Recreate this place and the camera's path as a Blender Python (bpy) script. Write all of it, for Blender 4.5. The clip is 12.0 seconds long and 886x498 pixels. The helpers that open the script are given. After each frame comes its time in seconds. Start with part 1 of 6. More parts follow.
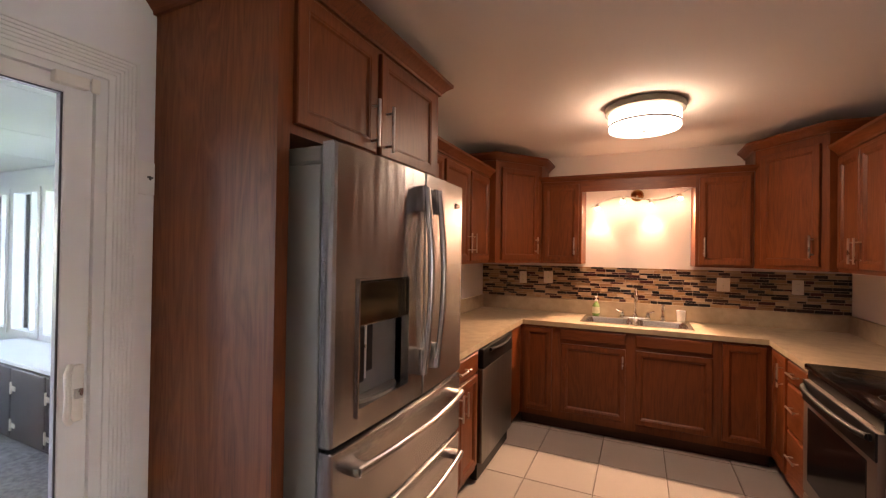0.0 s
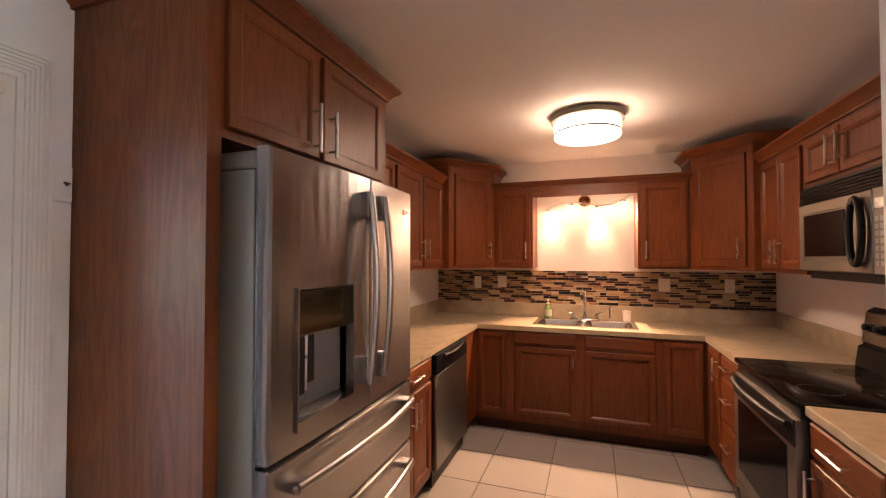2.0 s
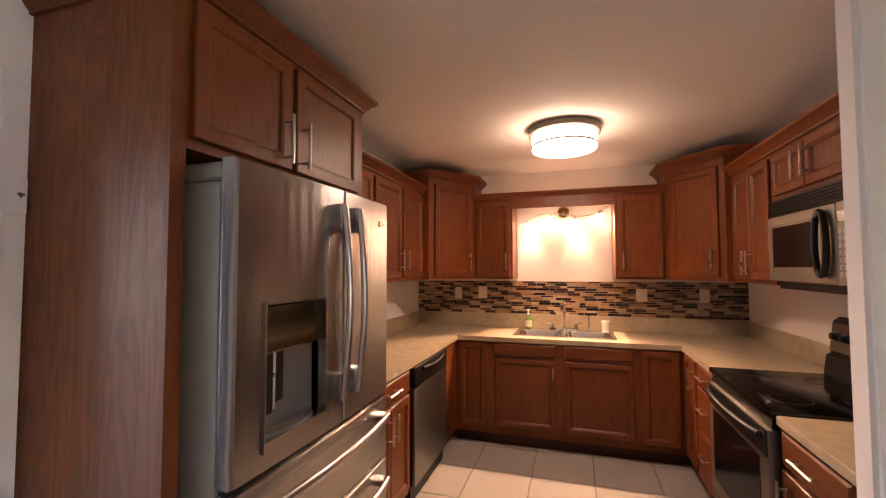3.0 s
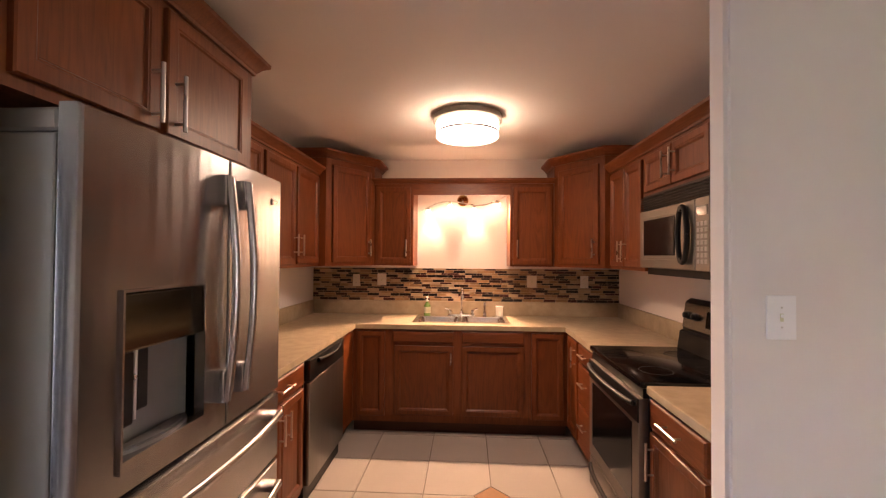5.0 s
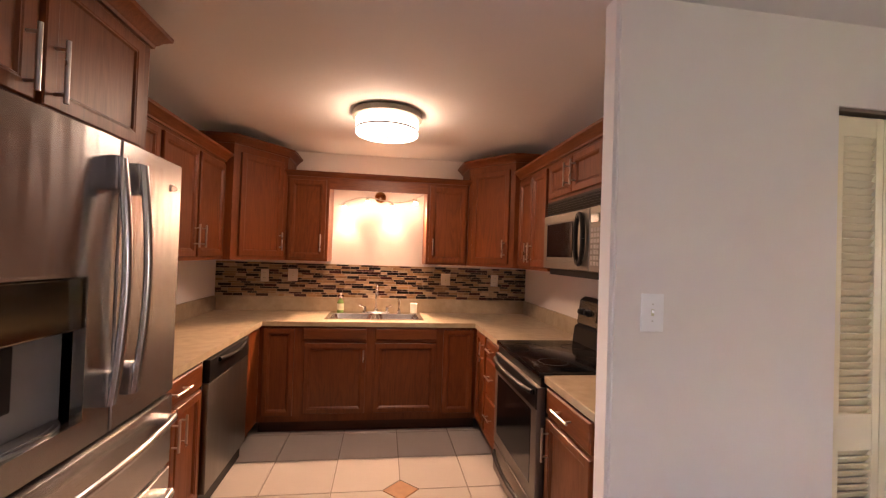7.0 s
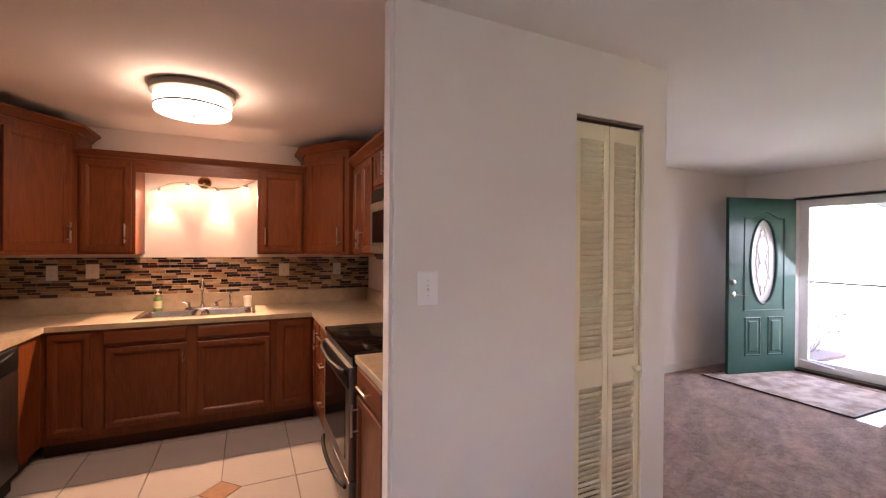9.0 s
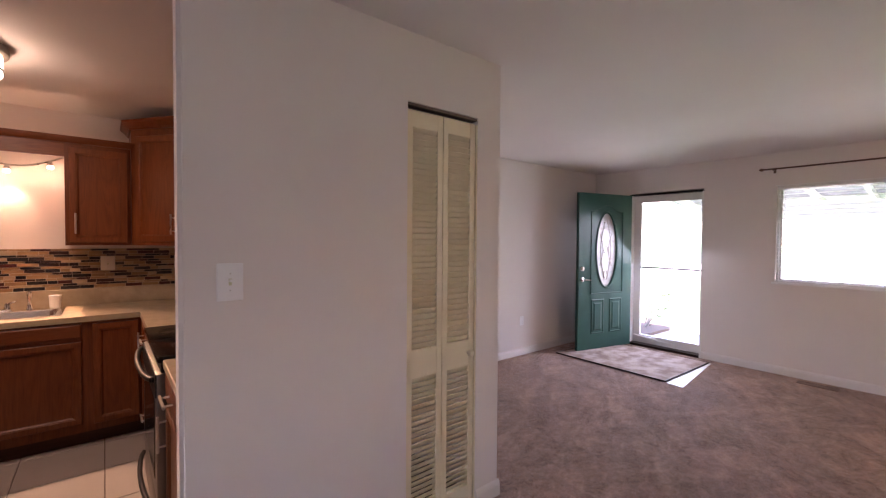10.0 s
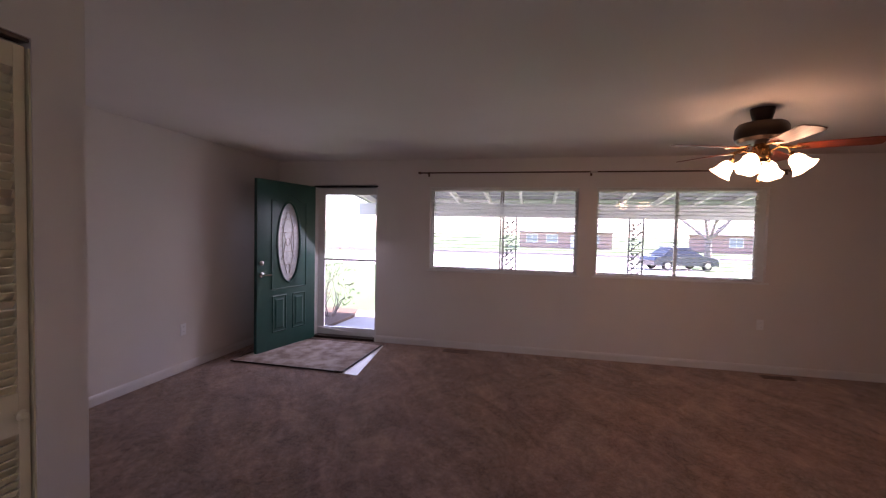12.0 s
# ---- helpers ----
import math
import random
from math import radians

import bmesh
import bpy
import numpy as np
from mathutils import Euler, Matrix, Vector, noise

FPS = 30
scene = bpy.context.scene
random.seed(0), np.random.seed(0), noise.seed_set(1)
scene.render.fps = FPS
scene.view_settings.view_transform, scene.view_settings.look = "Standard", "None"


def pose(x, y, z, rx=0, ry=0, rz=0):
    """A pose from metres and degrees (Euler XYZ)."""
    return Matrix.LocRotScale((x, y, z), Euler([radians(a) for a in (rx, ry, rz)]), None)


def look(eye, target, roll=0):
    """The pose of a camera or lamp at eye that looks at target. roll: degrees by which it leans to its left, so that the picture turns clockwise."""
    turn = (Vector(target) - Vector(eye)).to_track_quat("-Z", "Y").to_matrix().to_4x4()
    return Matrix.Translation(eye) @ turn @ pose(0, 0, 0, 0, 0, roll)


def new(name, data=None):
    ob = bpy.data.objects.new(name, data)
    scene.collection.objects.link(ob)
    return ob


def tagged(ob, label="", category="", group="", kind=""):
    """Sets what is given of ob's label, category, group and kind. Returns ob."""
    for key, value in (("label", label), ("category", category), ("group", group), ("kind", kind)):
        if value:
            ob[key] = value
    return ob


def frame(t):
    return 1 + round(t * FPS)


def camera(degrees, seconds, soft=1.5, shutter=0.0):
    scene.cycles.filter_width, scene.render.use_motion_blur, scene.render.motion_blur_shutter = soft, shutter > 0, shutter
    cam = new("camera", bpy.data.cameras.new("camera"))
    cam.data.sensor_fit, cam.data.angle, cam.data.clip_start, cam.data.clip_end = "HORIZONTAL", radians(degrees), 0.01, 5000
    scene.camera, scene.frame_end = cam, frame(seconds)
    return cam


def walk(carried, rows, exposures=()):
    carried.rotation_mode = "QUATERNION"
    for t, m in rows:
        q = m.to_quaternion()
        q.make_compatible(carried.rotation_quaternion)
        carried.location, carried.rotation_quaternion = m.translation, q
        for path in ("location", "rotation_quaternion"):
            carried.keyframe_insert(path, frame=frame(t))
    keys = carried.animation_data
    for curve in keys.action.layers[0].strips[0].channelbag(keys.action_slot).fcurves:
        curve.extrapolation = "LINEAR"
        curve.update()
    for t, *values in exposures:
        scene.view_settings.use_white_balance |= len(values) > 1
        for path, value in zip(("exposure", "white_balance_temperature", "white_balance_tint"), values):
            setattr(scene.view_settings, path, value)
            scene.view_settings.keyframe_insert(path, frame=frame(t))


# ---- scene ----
cam = camera(93.2, 12.0, 1.25)
EXPOSURES = [(t, 4.78 + e, k, m) for t, e, k, m in ((0.0, 0.0, 6720, 30), (1.5, 0.10, 6720, 30), (4.3, 0.17, 6720, 31), (6.5, 0.16, 6700, 32), (9.0, -0.05, 6500, 36), (9.5, -0.23, 6460, 37), (10.5, -0.74, 6430, 43), (11.2, -1.15, 6460, 46), (12.0, -1.95, 6520, 48))]
PATH = [
    (0, (0.214, 0.251, 1.491), (-0.635, 2.062, 1.504), 0.9),
    (0.5, (0.237, 0.255, 1.486), (-0.562, 2.088, 1.501), 0.7),
    (1, (0.251, 0.265, 1.485), (-0.494, 2.121, 1.491), 0.7),
    (1.5, (0.26, 0.27, 1.488), (-0.443, 2.143, 1.505), 0.1),
    (2, (0.263, 0.277, 1.492), (-0.411, 2.159, 1.535), -0.0),
    (2.5, (0.277, 0.281, 1.499), (-0.372, 2.172, 1.569), -0.1),
    (2.7, (0.29, 0.287, 1.504), (-0.346, 2.181, 1.588), -0.1),
    (4.5, (0.246, 0.386, 1.496), (0.024, 2.373, 1.558), -0.1),
    (5, (0.233, 0.375, 1.487), (0.119, 2.371, 1.522), 0.4),
    (5.5, (0.215, 0.374, 1.492), (0.152, 2.373, 1.525), 1.5),
    (6, (0.222, 0.373, 1.496), (0.247, 2.372, 1.543), 1.2),
    (6.5, (0.228, 0.359, 1.489), (0.394, 2.352, 1.528), 1.8),
    (8.5, (0.396, 0.231, 1.48), (1.038, 2.125, 1.478), 0.3),
    (9, (0.536, 0.175, 1.47), (1.384, 1.987, 1.463), 0.4),
    (9.5, (0.689, 0.128, 1.464), (1.747, 1.825, 1.434), 0.6),
    (10, (0.841, 0.067, 1.469), (2.098, 1.622, 1.419), 0.4),
    (10.5, (0.944, -0.036, 1.47), (2.437, 1.293, 1.409), 1.1),
    (11, (1.049, -0.056, 1.471), (2.792, 0.923, 1.392), 1.9),
    (11.5, (1.173, 0.009, 1.498), (3.093, 0.568, 1.454), 1.0),
    (12, (1.3, 0.051, 1.497), (3.255, 0.465, 1.418), 1.3),
]
walk(cam, [(t, look(eye, target, roll)) for t, eye, target, roll in PATH], EXPOSURES)

# ---- plan (metres) ----
XL, XR, YB = -1.30, 1.695, 4.50        # kitchen side walls and back wall
YW, XJ, XC = 1.715, 1.033, 2.595        # partition face, its kitchen end, its living-room end
YN, XF, YS = 3.55, 6.61, -4.40         # living room north wall, front wall, south wall
CEIL = 2.44

# ---- world, sun, large lights ----
world = bpy.data.worlds.new("sky")
scene.world = world
world.use_nodes = True
wn, wl = world.node_tree.nodes, world.node_tree.links
sky = wn.new("ShaderNodeTexSky")
sky.sky_type, sky.sun_disc = "NISHITA", False
sky.sun_elevation, sky.sun_rotation = radians(52), radians(160)
wl.new(sky.outputs[0], wn["Background"].inputs[0])
wn["Background"].inputs[1].default_value = 0.15


def lamp(name, kind, m, energy, color, **more):
    data = bpy.data.lights.new(name, kind)
    data.energy, data.color = energy, color
    for key, value in more.items():
        if key == "size":
            data.size = value
        elif key == "size_y":
            data.shape, data.size_y = "RECTANGLE", value
        elif key == "disk":
            data.shape, data.size = "DISK", value
        elif key == "angle":
            data.angle = value
        elif key == "radius":
            data.shadow_soft_size = value
        elif key == "cone":
            data.spot_size, data.spot_blend = value
    ob = new(name, data)
    ob.matrix_world = m
    return ob


lamp("sun", "SUN", look((10 * math.sin(radians(160)), 10 * math.cos(radians(160)), 12.8), (0, 0, 0)), 5.0, (1.0, 0.95, 0.88), angle=0.01)
DAY = (0.84, 0.92, 1.0)
lamp("daylight_front_door", "AREA", look((6.80, 2.53, 1.1), (5.0, 2.3, -0.6)), 1.7, DAY, size=0.8, size_y=1.9)
lamp("daylight_window_a", "AREA", look((6.75, 0.43, 1.54), (5.0, 0.43, 0.0)), 0.34, DAY, size=1.75, size_y=1.0)
lamp("daylight_window_b", "AREA", look((6.75, -1.58, 1.54), (5.0, -1.58, 0.0)), 0.34, DAY, size=1.75, size_y=1.0)
lamp("daylight_patio_door", "AREA", look((-1.46, 0.05, 1.05), (3, 0.05, 1.2)), 0.80, DAY, size=1.75, size_y=1.85)
lamp("daylight_sunroom_north", "AREA", look((-4.6, 2.20, 1.35), (-4.6, 0, 0.6)), 0.15, DAY, size=2.6, size_y=1.5)
lamp("daylight_sunroom_west", "AREA", look((-6.5, -0.7, 1.3), (0, -0.7, 0.6)), 0.2, DAY, size=4.2, size_y=1.5)

# ---- materials ----


def mat(name, color, rough=0.5, metal=0.0, vary=0.12, scale=6.0, stretch=(1, 1, 1), bump=0.0, bump_scale=60.0, second=None,
        coat=0.0, emit=None, strength=0.0, island=0.0, rough_vary=0.1, contrast=(0.3, 0.7), spec=0.5):
    """A surface with large stains, fine grain and a fine relief."""
    m = bpy.data.materials.new(name)
    m.use_nodes = True
    n, l = m.node_tree.nodes, m.node_tree.links
    p = n["Principled BSDF"]
    co = n.new("ShaderNodeTexCoord")
    mp = n.new("ShaderNodeMapping")
    mp.inputs["Scale"].default_value = stretch
    info = n.new("ShaderNodeObjectInfo")
    off = n.new("ShaderNodeVectorMath")
    off.operation = "MULTIPLY_ADD"
    off.inputs[0].default_value = (7.0, 13.0, 3.0)
    l.new(info.outputs["Random"], off.inputs[1])
    l.new(co.outputs["Object"], off.inputs[2])
    l.new(off.outputs[0], mp.inputs["Vector"])
    big = n.new("ShaderNodeTexNoise")
    big.inputs["Scale"].default_value, big.inputs["Detail"].default_value = scale, 6
    l.new(mp.outputs[0], big.inputs["Vector"])
    ramp = n.new("ShaderNodeMapRange")
    ramp.inputs[1].default_value, ramp.inputs[2].default_value = contrast
    l.new(big.outputs["Fac"], ramp.inputs[0])
    mix = n.new("ShaderNodeMix")
    mix.data_type = "RGBA"
    other = second or tuple(c * (1 - vary) for c in color)
    mix.inputs["A"].default_value, mix.inputs["B"].default_value = (*color, 1), (*other, 1)
    l.new(ramp.outputs[0], mix.inputs["Factor"])
    out = mix.outputs["Result"]
    if island:
        hue = n.new("ShaderNodeHueSaturation")
        mr = n.new("ShaderNodeMapRange")
        mr.inputs[3].default_value, mr.inputs[4].default_value = 1 - island, 1 + island
        l.new(info.outputs["Random"], mr.inputs[0])
        l.new(mr.outputs[0], hue.inputs["Value"])
        l.new(out, hue.inputs["Color"])
        out = hue.outputs[0]
    l.new(out, p.inputs["Base Color"])
    rr = n.new("ShaderNodeMapRange")
    rr.inputs[3].default_value, rr.inputs[4].default_value = max(0.02, rough - rough_vary * rough), min(1, rough + rough_vary * rough)
    l.new(big.outputs["Fac"], rr.inputs[0])
    l.new(rr.outputs[0], p.inputs["Roughness"])
    p.inputs["Metallic"].default_value = metal
    p.inputs["Specular IOR Level"].default_value = spec
    p.inputs["Coat Weight"].default_value = coat
    p.inputs["Coat Roughness"].default_value = 0.25
    if bump:
        fine = n.new("ShaderNodeTexNoise")
        fine.inputs["Scale"].default_value, fine.inputs["Detail"].default_value = bump_scale, 4
        l.new(mp.outputs[0], fine.inputs["Vector"])
        b = n.new("ShaderNodeBump")
        b.inputs["Strength"].default_value, b.inputs["Distance"].default_value = bump, 0.01
        l.new(fine.outputs["Fac"], b.inputs["Height"])
        l.new(b.outputs[0], p.inputs["Normal"])
    if emit:
        p.inputs["Emission Color"].default_value, p.inputs["Emission Strength"].default_value = (*emit, 1), strength
    return m


def wood(name, light, dark, axis, rough=0.42, scale=1.0, coat=0.10, figure_depth=0.30):
    """Stained oak: long pores and cathedral figure along one axis."""
    m = bpy.data.materials.new(name)
    m.use_nodes = True
    n, l = m.node_tree.nodes, m.node_tree.links
    p = n["Principled BSDF"]
    co = n.new("ShaderNodeTexCoord")
    info = n.new("ShaderNodeObjectInfo")
    off = n.new("ShaderNodeVectorMath")
    off.operation = "MULTIPLY_ADD"
    off.inputs[0].default_value = (5.0, 9.0, 4.0)
    l.new(info.outputs["Random"], off.inputs[1])
    l.new(co.outputs["Object"], off.inputs[2])

    def noise_at(stretch, size, detail, distort=0.0):
        mp = n.new("ShaderNodeMapping")
        mp.inputs["Scale"].default_value = stretch
        l.new(off.outputs[0], mp.inputs["Vector"])
        t = n.new("ShaderNodeTexNoise")
        t.inputs["Scale"].default_value, t.inputs["Detail"].default_value, t.inputs["Distortion"].default_value = size, detail, distort
        l.new(mp.outputs[0], t.inputs["Vector"])
        return t.outputs["Fac"]

    long = [1.0, 1.0, 1.0]
    long[axis] = 0.05
    pores = noise_at(long, 160 * scale, 3)
    mid = [1.0, 1.0, 1.0]
    mid[axis] = 0.12
    figure = noise_at(mid, 9 * scale, 5, 0.8)
    wave = n.new("ShaderNodeMath")
    wave.operation = "PINGPONG"
    wave.inputs[1].default_value = 0.06
    l.new(figure, wave.inputs[0])
    wr = n.new("ShaderNodeMapRange")
    wr.inputs[1].default_value, wr.inputs[2].default_value, wr.inputs[4].default_value = 0.0, 0.06, figure_depth
    l.new(wave.outputs[0], wr.inputs[0])
    pr = n.new("ShaderNodeMapRange")
    pr.inputs[1].default_value, pr.inputs[2].default_value, pr.inputs[4].default_value = 0.45, 0.75, 0.32
    l.new(pores, pr.inputs[0])
    blot = noise_at((1, 1, 1), 2.5, 3)
    br = n.new("ShaderNodeMapRange")
    br.inputs[1].default_value, br.inputs[2].default_value, br.inputs[4].default_value = 0.3, 0.75, 0.35
    l.new(blot, br.inputs[0])
    a1 = n.new("ShaderNodeMath")
    l.new(wr.outputs[0], a1.inputs[0])
    l.new(pr.outputs[0], a1.inputs[1])
    a2 = n.new("ShaderNodeMath")
    a2.use_clamp = True
    l.new(a1.outputs[0], a2.inputs[0])
    l.new(br.outputs[0], a2.inputs[1])
    mix = n.new("ShaderNodeMix")
    mix.data_type = "RGBA"
    mix.inputs["A"].default_value, mix.inputs["B"].default_value = (*light, 1), (*dark, 1)
    l.new(a2.outputs[0], mix.inputs["Factor"])
    hue = n.new("ShaderNodeHueSaturation")
    hv = n.new("ShaderNodeMapRange")
    hv.inputs[3].default_value, hv.inputs[4].default_value = 0.88, 1.12
    l.new(info.outputs["Random"], hv.inputs[0])
    l.new(hv.outputs[0], hue.inputs["Value"])
    l.new(mix.outputs["Result"], hue.inputs["Color"])
    l.new(hue.outputs[0], p.inputs["Base Color"])
    rr = n.new("ShaderNodeMapRange")
    rr.inputs[3].default_value, rr.inputs[4].default_value = rough - 0.06, rough + 0.12
    l.new(a2.outputs[0], rr.inputs[0])
    l.new(rr.outputs[0], p.inputs["Roughness"])
    p.inputs["Coat Weight"].default_value, p.inputs["Coat Roughness"].default_value = coat, 0.3
    p.inputs["Specular IOR Level"].default_value = 0.3
    b = n.new("ShaderNodeBump")
    b.inputs["Strength"].default_value, b.inputs["Distance"].default_value = 0.12, 0.002
    l.new(pores, b.inputs["Height"])
    l.new(b.outputs[0], p.inputs["Normal"])
    return m


def pane_material(name, tint=(1, 1, 1)):
    """Clear flat glass: straight through, with a Fresnel reflection."""
    m = bpy.data.materials.new(name)
    m.use_nodes = True
    n, l = m.node_tree.nodes, m.node_tree.links
    n.remove(n["Principled BSDF"])
    clear, shine, mx, fr = n.new("ShaderNodeBsdfTransparent"), n.new("ShaderNodeBsdfGlossy"), n.new("ShaderNodeMixShader"), n.new("ShaderNodeFresnel")
    clear.inputs[0].default_value = (*tint, 1)
    shine.inputs["Roughness"].default_value = 0.02
    fr.inputs[0].default_value = 1.45
    l.new(fr.outputs[0], mx.inputs[0])
    l.new(clear.outputs[0], mx.inputs[1])
    l.new(shine.outputs[0], mx.inputs[2])
    l.new(mx.outputs[0], n["Material Output"].inputs[0])
    return m


WALL = mat("wall_paint", (0.75, 0.705, 0.665), 0.75, vary=0.05, scale=1.5, bump=0.03, bump_scale=220)
KWALL = mat("kitchen_wall_paint", (0.78, 0.71, 0.65), 0.7, vary=0.05, scale=1.5, bump=0.03, bump_scale=220)
CEILING = mat("ceiling_paint", (0.76, 0.72, 0.68), 0.8, vary=0.05, scale=1.2, bump=0.04, bump_scale=180)
TRIM = mat("white_trim_paint", (0.80, 0.80, 0.78), 0.4, vary=0.06, scale=4)
VINYL = mat("white_vinyl", (0.78, 0.78, 0.76), 0.35, vary=0.08, scale=3)
CREAM = mat("cream_door_paint", (0.78, 0.70, 0.49), 0.45, vary=0.08, scale=5)
WOODV = wood("stained_oak_upright", (0.190, 0.050, 0.0110), (0.078, 0.0185, 0.0044), 2)
WOODH = wood("stained_oak_level", (0.190, 0.050, 0.0110), (0.078, 0.0185, 0.0044), 0)
WOODP = wood("stained_oak_veneer", (0.205, 0.064, 0.0150), (0.100, 0.0270, 0.0058), 2, 0.38, 1.0, 0.08, 0.50)
# Oak darkened in its colour for the shade under the base cabinets.
WOODD = wood("shaded_toe_kick", (0.075, 0.024, 0.010), (0.035, 0.011, 0.005), 0, 0.55)


def brushed(name, color, rough, axis):
    """Brushed steel: fine grain along one axis that smears its reflections across it."""
    m = mat(name, color, rough, 1.0, vary=0.05, scale=2.0, rough_vary=0.12)
    n, l = m.node_tree.nodes, m.node_tree.links
    p = n["Principled BSDF"]
    tan = n.new("ShaderNodeTangent")
    tan.direction_type, tan.axis = "RADIAL", axis
    l.new(tan.outputs[0], p.inputs["Tangent"])
    p.inputs["Anisotropic"].default_value, p.inputs["Anisotropic Rotation"].default_value = 0.75, 0.25
    co, mp, tx, bp = (n.new("ShaderNode" + k) for k in ("TexCoord", "Mapping", "TexNoise", "Bump"))
    mp.inputs["Scale"].default_value = (1, 1, 0.10)
    tx.inputs["Scale"].default_value, tx.inputs["Detail"].default_value = 9.0, 2.0
    bp.inputs["Strength"].default_value, bp.inputs["Distance"].default_value = 0.35, 0.012
    l.new(co.outputs["Object"], mp.inputs["Vector"])
    l.new(mp.outputs[0], tx.inputs["Vector"])
    l.new(tx.outputs["Fac"], bp.inputs["Height"])
    l.new(bp.outputs[0], p.inputs["Normal"])
    return m


STEEL = brushed("brushed_steel", (0.41, 0.405, 0.405), 0.24, "Z")
STEELH = brushed("brushed_steel_level", (0.41, 0.40, 0.395), 0.26, "Z")
DSTEEL = brushed("dark_brushed_steel", (0.21, 0.20, 0.19), 0.32, "Z")
# Black panel given an olive metallic tint for the kitchen it reflects.
PANEL = mat("reflection_tinted_panel", (0.10, 0.085, 0.06), 0.10, 0.85, vary=0.1, scale=6)
OVENS = mat("satin_oven_steel", (0.22, 0.19, 0.17), 0.38, 0.85, vary=0.06, scale=3)
MICROS = mat("satin_microwave_steel", (0.24, 0.215, 0.185), 0.46, 0.9, vary=0.05, scale=3)
KEYPAD = mat("pale_grey_keys", (0.34, 0.31, 0.28), 0.4, vary=0.1, scale=12)
SINKS = mat("sink_steel", (0.80, 0.78, 0.75), 0.24, 1.0, vary=0.06, scale=6)
RECESS = mat("grey_dispenser_plastic", (0.16, 0.16, 0.165), 0.35, vary=0.1, scale=12)
RECESSM = mat("satin_grey_recess", (0.22, 0.215, 0.21), 0.36, 0.5, vary=0.1, scale=12)
NICKEL = mat("satin_nickel", (0.62, 0.59, 0.55), 0.28, 1.0, vary=0.08, scale=20)
CHROME = mat("chrome", (0.80, 0.79, 0.77), 0.08, 1.0, vary=0.03, scale=20)
FGREY = mat("fridge_side_grey", (0.25, 0.26, 0.235), 0.42, 0.2, vary=0.06, scale=4, bump=0.05, bump_scale=300)
BLACKP = mat("black_plastic", (0.006, 0.006, 0.0065), 0.42, vary=0.2, scale=20, spec=0.25)
BLACKG = mat("black_glass", (0.004, 0.004, 0.0045), 0.12, vary=0.1, scale=6, spec=0.28)
DARKP = mat("dark_grey_plastic", (0.06, 0.06, 0.065), 0.4, vary=0.15, scale=12)
COUNTER = mat("beige_laminate", (0.46, 0.37, 0.25), 0.38, vary=0.2, scale=14, bump=0.03, bump_scale=250, second=(0.36, 0.28, 0.18))
TILE = mat("floor_tile_ceramic", (0.41, 0.37, 0.33), 0.32, vary=0.06, scale=3, bump=0.015, bump_scale=40, island=0.06)
INSET = mat("inset_tile_tan", (0.38, 0.20, 0.09), 0.35, vary=0.25, scale=18)
GROUT = mat("grout", (0.20, 0.16, 0.13), 0.9, vary=0.2, scale=30, bump=0.2)
PLATE = mat("ivory_plastic", (0.80, 0.76, 0.68), 0.4, vary=0.05, scale=20)
PLATEW = mat("white_plastic", (0.84, 0.84, 0.84), 0.35, vary=0.04, scale=20)
GREEN = mat("green_door_paint", (0.012, 0.085, 0.066), 0.35, vary=0.15, scale=8, bump=0.06, bump_scale=90)
BRONZE = mat("dark_bronze", (0.045, 0.030, 0.022), 0.38, 0.8, vary=0.2, scale=15)
BRASS = mat("antique_brass", (0.45, 0.26, 0.10), 0.25, 1.0, vary=0.15, scale=15)
MAHOG = wood("mahogany_blade", (0.22, 0.040, 0.014), (0.09, 0.014, 0.006), 0, 0.38, 1.0, 0.15)
PANE = pane_material("clear_glass")
MOSAIC = [
    mat("mosaic_black", (0.014, 0.010, 0.009), 0.30, vary=0.2, scale=9, island=0.25),
    mat("mosaic_brown", (0.050, 0.020, 0.013), 0.30, vary=0.2, scale=9, island=0.25),
    mat("mosaic_gold", (0.40, 0.25, 0.12), 0.32, vary=0.25, scale=14, island=0.18),
    mat("mosaic_tan", (0.52, 0.38, 0.23), 0.35, vary=0.2, scale=14, island=0.15),
    mat("mosaic_red", (0.075, 0.016, 0.013), 0.30, vary=0.2, scale=9, island=0.25),
]
MGROUT = mat("mosaic_grout", (0.55, 0.45, 0.33), 0.9, vary=0.12, scale=40, bump=0.1)


